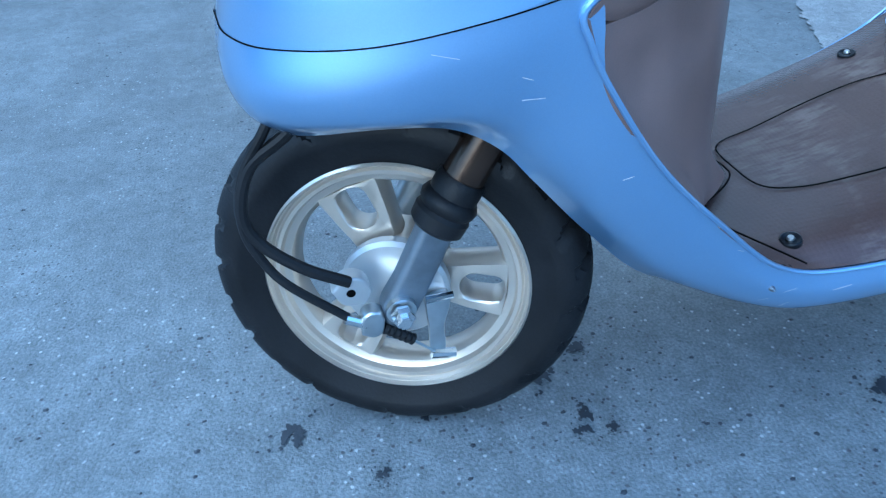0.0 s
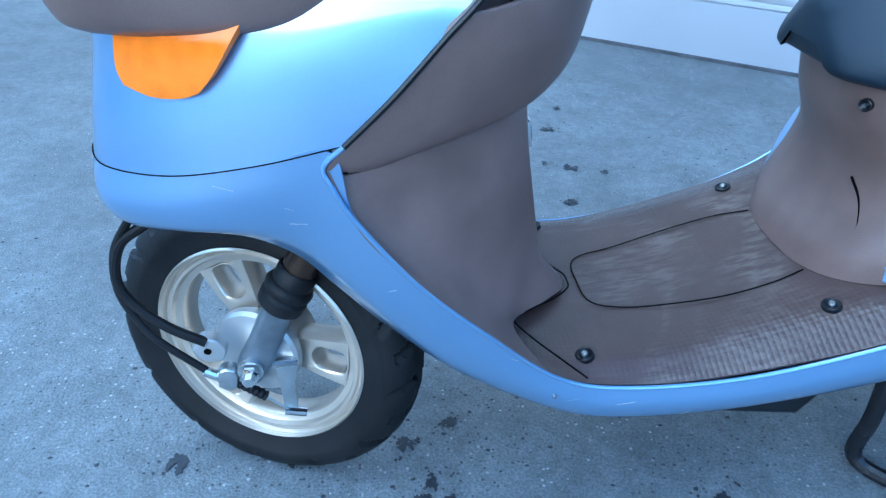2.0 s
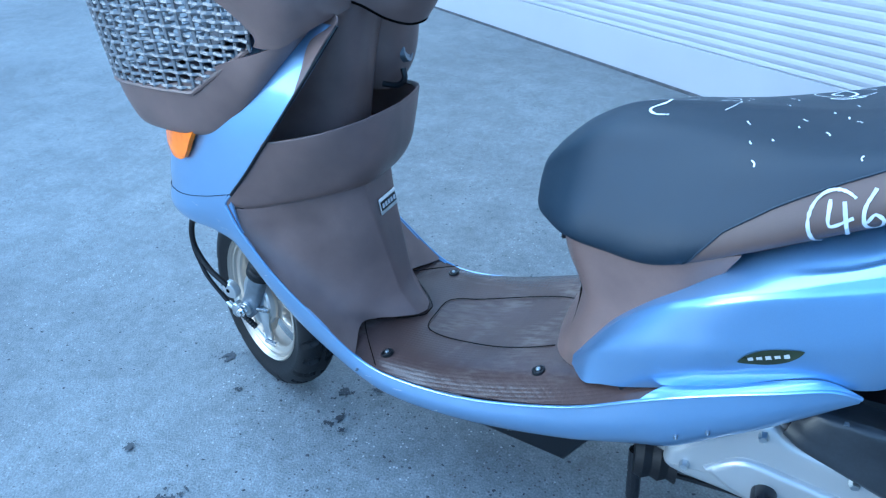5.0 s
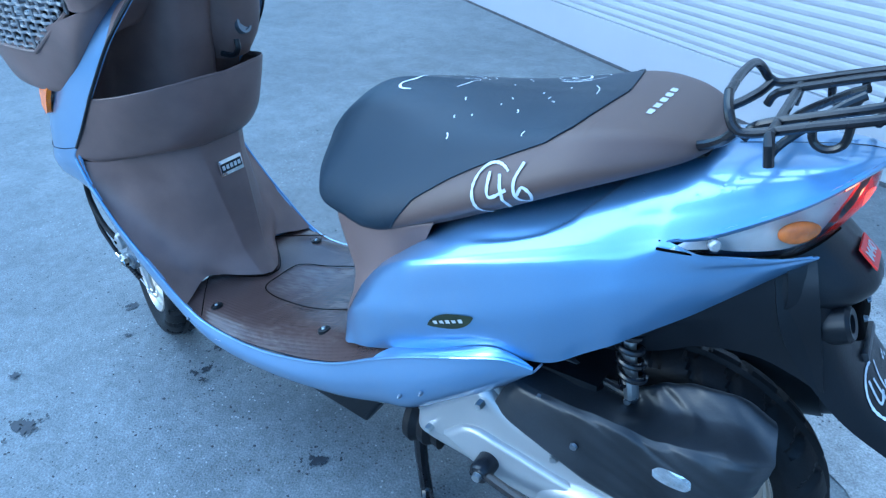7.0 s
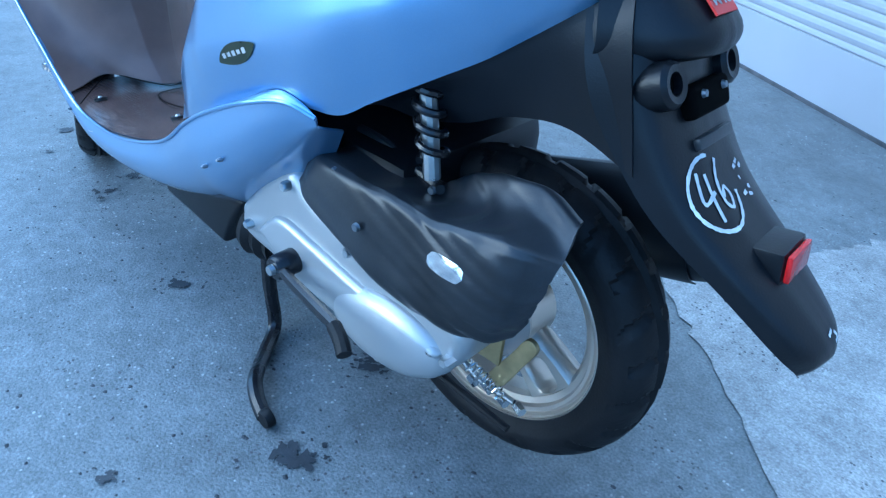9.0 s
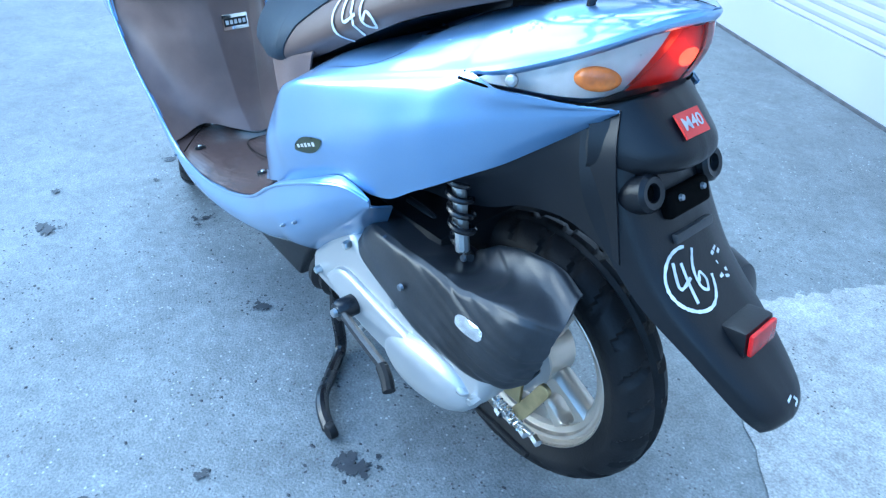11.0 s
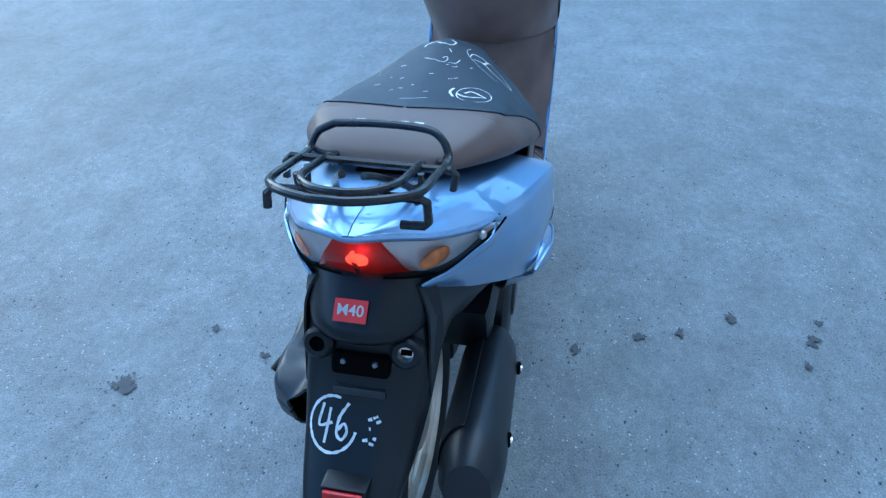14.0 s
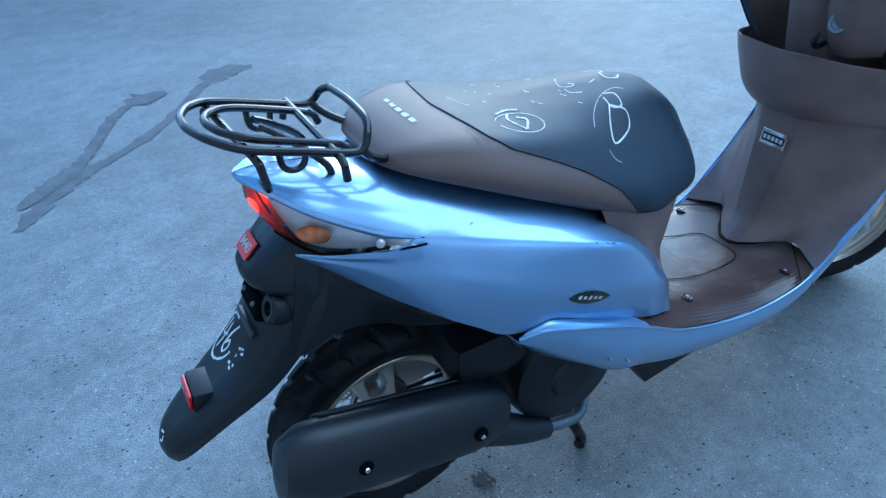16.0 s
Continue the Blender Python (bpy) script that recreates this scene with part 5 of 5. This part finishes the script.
# maker's word on the seat as plain bars
bars = [[(-1 + .5 * k - .17, 0), (-1 + .5 * k + .17, 0)] for k in range(5)]
mark("word_bar", bars, (1.103, -.010, .750), (0, 1, 0), (-.5, 0, .85), .039, seat_tree, WHITE, seat, .0085, "pale printed word as bars")
for s in (1, -1):
    ob = parts_of["tail_cowl"]
    tree = skin(ob)
    at, right = (.933, -.215 * s, .505), (s * .92, .08, .40 * s)
    bm = bmesh.new()
    u, v = Vector(right).normalized(), Vector((0, 0, 1))
    v = (v - u * v.dot(u)).normalized()
    rows = []
    for i in range(21):
        a = -1 + .1 * i
        w = .30 * (1 - a * a) ** .8 + .004
        rows.append([Vector(at) + (u * a + v * (w * b + .10 * a * a * a)) * .036 + Vector((0, -.1 * s, 0)) for b in (-1, -.5, 0, .5, 1)])
    out = []
    for r in rows:
        line = []
        for p in r:
            hit, n, _, _ = tree.ray_cast(p, Vector((0, s, 0)))
            line.append((hit or p) + Vector((0, -.0012 * s, 0)))
        out.append(line)
    mesh_grid(bm, out)
    badge = part("badge", bm, LEAF, ob, "dark green leaf badge")
    mark("word_bar", [[(-.55 + .26 * k - .08, .02), (-.55 + .26 * k + .08, .02)] for k in range(5)], at, right, (0, 0, 1), .036, tree, WHITE, badge, .0085 * .8, lift=.002)

# emblem on the leg shield
EMB = Matrix.Translation((.3155, .004, .475)) @ Matrix.Rotation(radians(-9), 4, "Y")
emblem = part("emblem", box((-.002, -.027, -.015), (.002, .027, .015), .001, EMB), CHROME, scooter, "small chrome maker's plate")
part("plate_face", box((.002, -.024, -.008), (.0028, .024, .008), 0, EMB), BLACK, emblem)
for k in range(5):
    part("word_bar", box((.0028, -.021 + .009 * k, -.004), (.0034, -.015 + .009 * k, .004), 0, EMB), WHITE, emblem)

# tail cover details
cover_ob = parts_of["number_lamp"]
TAG = Matrix.Translation((1.3165, -.007, .6205)) @ Matrix.Rotation(radians(-49), 4, "Y")
tag = part("sticker", box((-.0008, -.020, -.0135), (.0012, .020, .0135), 0, TAG), REDTAG, cover_ob, "red sticker reading M40")
txt = bpy.data.curves.new("sticker_text", "FONT")
txt.body, txt.size, txt.align_x, txt.align_y, txt.extrude, txt.offset = "M40", .0185, "CENTER", "CENTER", .0002, .0002
raw = bpy.data.objects.new("sticker_text", txt)
scene.collection.objects.link(raw)
dg = bpy.context.evaluated_depsgraph_get()
me = bpy.data.meshes.new_from_object(raw.evaluated_get(dg))
bpy.data.objects.remove(raw)
me.materials.append(WHITE)
word = new("sticker_text", me)
word.parent = tag
word.matrix_basis = TAG @ Matrix.Translation((.0018, 0, 0)) @ Matrix(((0, 0, 1, 0), (1, 0, 0, 0), (0, 1, 0, 0), (0, 0, 0, 1)))
guard = parts_of["mudguard"]
for s in (1, -1):
    M = look((1.311, .055 * s, .556), (1.345, .057 * s, .572)) @ Matrix.Rotation(radians(-90), 4, "X")
    boss = part("indicator_boss", lathe([(.010, -.002), (.010, .012), (.016, .013), (.020, .009), (.022, -.012), (.024, -.03)], 24, M), BLACK, guard, "empty round indicator mount")
    part("mount_hole", lathe([(0, .004), (.0105, .004), (.0105, .002)], 20, M), SEAM if s < 0 else CHROME, boss)
    part("mount_slot", box((-.007, .004, -.0035), (.007, .0055, .0035), .001, M), SEAM, boss)
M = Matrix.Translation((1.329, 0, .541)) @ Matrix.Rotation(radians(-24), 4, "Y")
# raised block, not a hollow: its black stands for the recess's shade
holder = part("plate_holder", box((-.016, -.037, -.014), (.0062, .037, .015), .008, M, 4), SEAM, guard, "black block with the shade of the plate recess painted in")
for y in (-.020, .020):
    part("holder_bolt", lathe([(0, .004), (.003, .004), (.0038, .001), (.0038, -.002)], 10, M @ Matrix.Translation((.0056, y, .006)) @ Matrix.Rotation(radians(-90), 4, "Z")), DARKZINC, holder)
part("holder_tab", box((-.002, -.034, -.040), (.006, .034, -.029), .003, M), GREYBOX, holder, "scraped lower tab")
M = Matrix.Translation((1.440, 0, .430)) @ Matrix.Rotation(radians(-10), 4, "Y")
mount = part("reflector_mount", box((-.035, -.029, -.015), (.004, .029, .016), .005, M), BLACK, guard)
part("reflector", box((.004, -.025, -.012), (.010, .025, .013), .003, M), material("dark_red_reflector", (.42, .012, .014), .10, 0, .3, 60, .3, 300), mount, "red rear reflector")

# rubber stops and dark body under the seat tail
part("seat_catch", box((1.10, -.045, .668), (1.150, .045, .703), .008), BLACK, scooter)
for s in (1, -1):
    part("rack_leg", tube([(1.178, -.085 * s, .751), (1.165, -.080 * s, .735), (1.140, -.066 * s, .719), (1.10, -.055 * s, .706)], .0055, 8, 14), TUBE, rack)
for s in (1, -1):
    part("deck_line", tube([(1.17, 0, .7062), (1.24, 0, .7208), (1.285, 0, .7275), (1.307, 0, .7265)], .0004, 6, 12), SEAM, scooter) if s > 0 else None
part("frame_tray", box((.70, -.13, .33), (1.10, .13, .42), .03), BLACK, scooter, "dark underframe")
part("battery_flap", tube([(.679, -.048, .432), (.682, -.070, .412), (.678, -.088, .380), (.670, -.094, .350)], .0015, 6, 12), SEAM, scooter)
screw("catch_screw", (.648, -.064, .522), (-1, -.5, -.1), .006)
# scratches on the lower edge of the fairing
rs = random.Random(21)
cowl_tree = skin(parts_of["lower_cowl"])
for _ in range(16):
    x = rs.uniform(-.02, .62)
    at = (x, -.17, rs.uniform(.20, .24) if x > .33 else rs.uniform(.42, .50) - max(0, x - .05) * .6)
    a = rs.uniform(.1, .35)
    mark("scratch", [[(-a, rs.uniform(-.1, .1)), (a, rs.uniform(-.15, .15))]], at, (1, 0, rs.uniform(-.4, .4)), (0, 0, 1), .03, cowl_tree, CHALK, parts_of["lower_cowl"], rs.uniform(.0003, .0009))
# rain drops left on the tail
WATER = material("water", (.95, .97, 1.0), .02, 0, .01, 20, **{"Transmission Weight": 1.0, "IOR": 1.33})
deck_tree = skin(parts_of["tail_cowl"])
verts, faces = [], []
for _ in range(150):
    hit, n, _, _ = deck_tree.ray_cast(Vector((rs.uniform(.92, 1.30), rs.uniform(-.16, .16), 1.0)), Vector((0, 0, -1)))
    if hit is None or n.z < .75:
        continue
    r, k = rs.uniform(.0012, .0032), len(verts)
    for q, h in ((1.0, .0), (.8, .35), (.4, .55)):
        verts += [tuple(hit + Vector((r * q * math.cos(a), r * q * math.sin(a), 0)) + n * (h * r) + n * .0004) for a in (math.pi * j / 4 for j in range(8))]
    for row in (0, 8):
        faces += [(k + row + j, k + row + (j + 1) % 8, k + row + 8 + (j + 1) % 8, k + row + 8 + j) for j in range(8)]
    faces.append(tuple(k + 16 + j for j in range(8)))
me = bpy.data.meshes.new("rain_water")
me.from_pydata(verts, [], faces)
me.materials.append(WATER)
me.shade_smooth()
drops = new("rain_water", me)
drops.parent = parts_of["tail_cowl"]
tagged(drops, kind="stuff")
# box emblem, laid on the box's skin
atree = skin(airbox)
bm = bmesh.new()
rows = []
for j in (-1, -.6, 0, .6, 1):
    line = []
    for i in range(15):
        u = -1 + 2 * i / 14
        w = .0095 * math.sqrt(max(0, 1 - u ** 4)) * j
        hit, n, _, _ = atree.ray_cast(Vector((1.205 + .022 * u + .25 * w, -.4, .3755 - .12 * .022 * u + w)), Vector((0, 1, 0)))
        line.append(hit + Vector((0, -.0012, 0)))
    rows.append(line)
mesh_grid(bm, rows)
part("box_plate", bm, material("worn_foil", (.70, .72, .74), .22, .9, .3, 90, .6, 160), airbox, "worn silver oval plate")

# drum and linkage on the rear hub
hub = part("rear_brake", lathe([(0, -.064), (.030, -.064), (.040, -.058), (.050, -.044), (.052, -.030)], 36, REAR), SILVER, scooter, "rear drum brake plate with linkage")
YELLOW = material("yellow_zinc", (.50, .40, .20), .35, .9, .3, 30)
part("brake_arm", slab_of([(1.222, .206), (1.240, .196), (1.262, .240), (1.276, .272), (1.262, .280), (1.246, .250)], -.096, -.102, .001, 24), YELLOW, hub, "yellow zinc brake arm")
part("brake_rod", tube([(1.175, -.100, .200), (1.215, -.100, .186), (1.262, -.102, .190)], .0035, 8), CHROME, hub)
spring = [(1.195 + .05 * i / 60 + .007 * math.cos(i * .7) * .3, -.106 + .007 * math.sin(i * .7), .205 - .012 * i / 60 + .007 * math.cos(i * .7)) for i in range(61)]
part("return_spring", tube(spring, .0014, 6), CHROME, hub, "bright return spring")
for k in range(4):
    part("adjuster_nut", lathe([(0, -.006), (.006, -.006), (.006, .006), (0, .006)], 6, Matrix.Translation((1.205 + .022 * k, -.104, .184 + .004 * (k % 2))) @ Matrix.Rotation(radians(70), 4, "Z")), CHROME, hub)
part("plate_bracket", box((1.20, -.104, .225), (1.235, -.098, .262), .002), YELLOW, hub)
part("brake_cable", tube([(.82, -.10, .155), (.95, -.09, .150), (1.10, -.095, .150), (1.262, -.105, .150)], .0045, 8, 24), RUBBER, hub)

# ---- marks on the ground ----
def blob(name, at, r, stretch, angle, mat, label, seed, group="", z=.0022, category="stain"):
    """A splash: one uneven patch and a few drops round it."""
    rn = random.Random(seed)
    bm = bmesh.new()

    def patch(cx, cy, size, n, rough):
        nonlocal z
        z += .000012
        ph = [rn.uniform(0, 6.28) for _ in range(4)]
        v = []
        for k in range(n):
            a = 2 * math.pi * k / n
            q = size * (1 + rough * (.45 * math.sin(2 * a + ph[0]) + .35 * math.sin(3 * a + ph[1]) + .30 * math.sin(5 * a + ph[2]) + .22 * math.sin(8 * a + ph[3])) + rn.uniform(-.12, .12) * rough * 2)
            x, y = q * math.cos(a) * stretch, q * math.sin(a)
            v.append(bm.verts.new((cx + x * math.cos(angle) - y * math.sin(angle), cy + x * math.sin(angle) + y * math.cos(angle), z)))
        c = bm.verts.new((cx, cy, z))
        for k in range(n):
            bm.faces.new((c, v[k], v[(k + 1) % n]))

    for k in range(rn.randint(9, 14)):
        a, d = rn.uniform(0, 6.28), r * rn.uniform(.1, .95)
        patch(at[0] + d * math.cos(a) * stretch, at[1] + d * math.sin(a), r * rn.uniform(.20, .46), 18, .7)
    for k in range(rn.randint(8, 16)):
        a, d = rn.uniform(0, 6.28), r * rn.uniform(1.2, 2.6)
        patch(at[0] + d * math.cos(a), at[1] + d * math.sin(a), r * rn.uniform(.05, .18), 9, .5)
    ob = part(name, bm, mat, None, smooth=False)
    return tagged(ob, label, category, group, "stuff")


SPOTS = [(-.118, -.031, .022), (.223, -.091, .016), (.209, -.114, .013), (-.030, -.112, .011), (.191, -.025, .018), (.254, .011, .013), (.030, -.049, .010), (.600, -.148, .024), (.970, -.040, .024),
         (1.030, -.240, .036), (.651, .820, .028), (.647, 1.054, .026), (.710, 1.208, .022), (.900, -.420, .014), (.045, -.400, .028), (1.035, -.690, .034), (.838, -.569, .016), (.764, .286, .018),
         (.700, .430, .018), (.675, .525, .022), (.605, .648, .022), (.590, .845, .018), (.731, .792, .018), (1.025, .061, .020), (.240, -.120, .010), (-.115, -.330, .012)]
for k, (x, y, r) in enumerate(SPOTS):
    blob("oil_stain", (x, y), r * (.72 if y < .45 else .50), 1.0 + .5 * ((k * 7) % 3) / 2, k * 1.3, STAIN, "dark oil spot on the asphalt", k, "oil spots on the asphalt", .0020 + .00012 * k)
for k, pts in enumerate(([(.74, -2.50), (.87, -2.51), (1.02, -2.37), (1.14, -2.18), (1.30, -1.99), (1.47, -1.85), (1.58, -1.79), (1.69, -1.65), (1.79, -1.49)],
                         [(1.16, -2.42), (1.29, -2.39), (1.40, -2.28), (1.48, -2.09), (1.57, -1.88), (1.68, -1.76), (1.78, -1.64)])):
    rn = random.Random(k)
    line = curve([(x, y, .0022 + .0012 * k) for x, y in pts], 60)
    bm = bmesh.new()
    left, right = [], []
    for i, p in enumerate(line):
        d = (line[min(i + 1, 59)] - line[max(i - 1, 0)]).normalized()
        w = .75 * (.10 if i < 12 else .035 + .02 * (i > 40)) * (1 + .7 * noise.noise(Vector((i * .7, k * 9.1, 0)))) * min(1, (i + 2) / 8, (61 - i) / 6)
        sx = Vector((-d.y, d.x, 0))
        left.append(p + sx * w * rn.uniform(.7, 1.2))
        right.append(p - sx * w * rn.uniform(.7, 1.2))
    mesh_grid(bm, [left, line, right])
    tagged(part("damp_streak", bm, DAMP, smooth=False), "dark damp streak running over the asphalt", "stain", kind="stuff")

# concrete apron before the shutter, with a ragged edge
bm = bmesh.new()
edge = []
rn = random.Random(3)
a, b, c = Vector((2.4, -.66, 0)), Vector((1.162, .545, 0)), Vector((1.66, 1.50, 0))
for p, q, n in ((a, b, 60), (b, c, 60)):
    for i in range(n):
        f = p.lerp(q, i / n)
        edge.append(f + Vector((rn.uniform(-.012, .012), rn.uniform(-.012, .012), .0035)))
far = [Vector((2.6, .9, .0035)), Vector((6, -1.5, .0035)), Vector((6, -4, .0035))]
v = [bm.verts.new(p) for p in edge + far]
bm.faces.new(v)
bmesh.ops.triangulate(bm, faces=bm.faces)
tagged(part("apron", bm, CONCRETE, smooth=False), "pale rough concrete apron beside the asphalt", "pavement", kind="structure")
# dark strip: the gap under the shutter is drawn by painting its shade
bm = bmesh.new()
box_into(bm, (-5.5, -.03, 0), (3.5, .05, .012), 0, WALL)
tagged(part("threshold", bm, material("gap_shade_dark", (.07, .07, .075), .8, 0, .4, 20, .4, 200), smooth=False), "dark strip with the shade of the gap under the shutter", "sill", kind="structure")

# loose grit and pale chips
rn = random.Random(11)


def chips(name, count, mat, size, label):
    verts, faces = [], []
    for _ in range(count):
        x, y = rn.gauss(.7, 1.1), rn.gauss(-.1, 1.1)
        if noise.noise(Vector((x * 2.2, y * 2.2, 3.1))) < rn.uniform(-.35, .25):
            continue
        r, h, a0 = rn.uniform(*size), rn.uniform(.0006, .0016), rn.uniform(0, 6.28)
        k = len(verts)
        m = 5
        for j in range(m):
            a = a0 + 2 * math.pi * j / m
            q = r * rn.uniform(.6, 1.2)
            verts.append((x + q * math.cos(a), y + q * math.sin(a) * .7, .0004))
        verts.append((x, y, h + .0006))
        faces += [(k + j, k + (j + 1) % m, k + m) for j in range(m)]
    me = bpy.data.meshes.new(name)
    me.from_pydata(verts, [], faces)
    me.materials.append(mat)
    return tagged(new(name, me), label, "grit", kind="stuff")


chips("pale_grit", 1500, material("pale_stone", (.36, .37, .37), .7, 0, .3, 60), (.0010, .0028), "pale stone chips in the asphalt")
chips("dark_grit", 4200, STAIN, (.0015, .005), "dark specks on the asphalt")
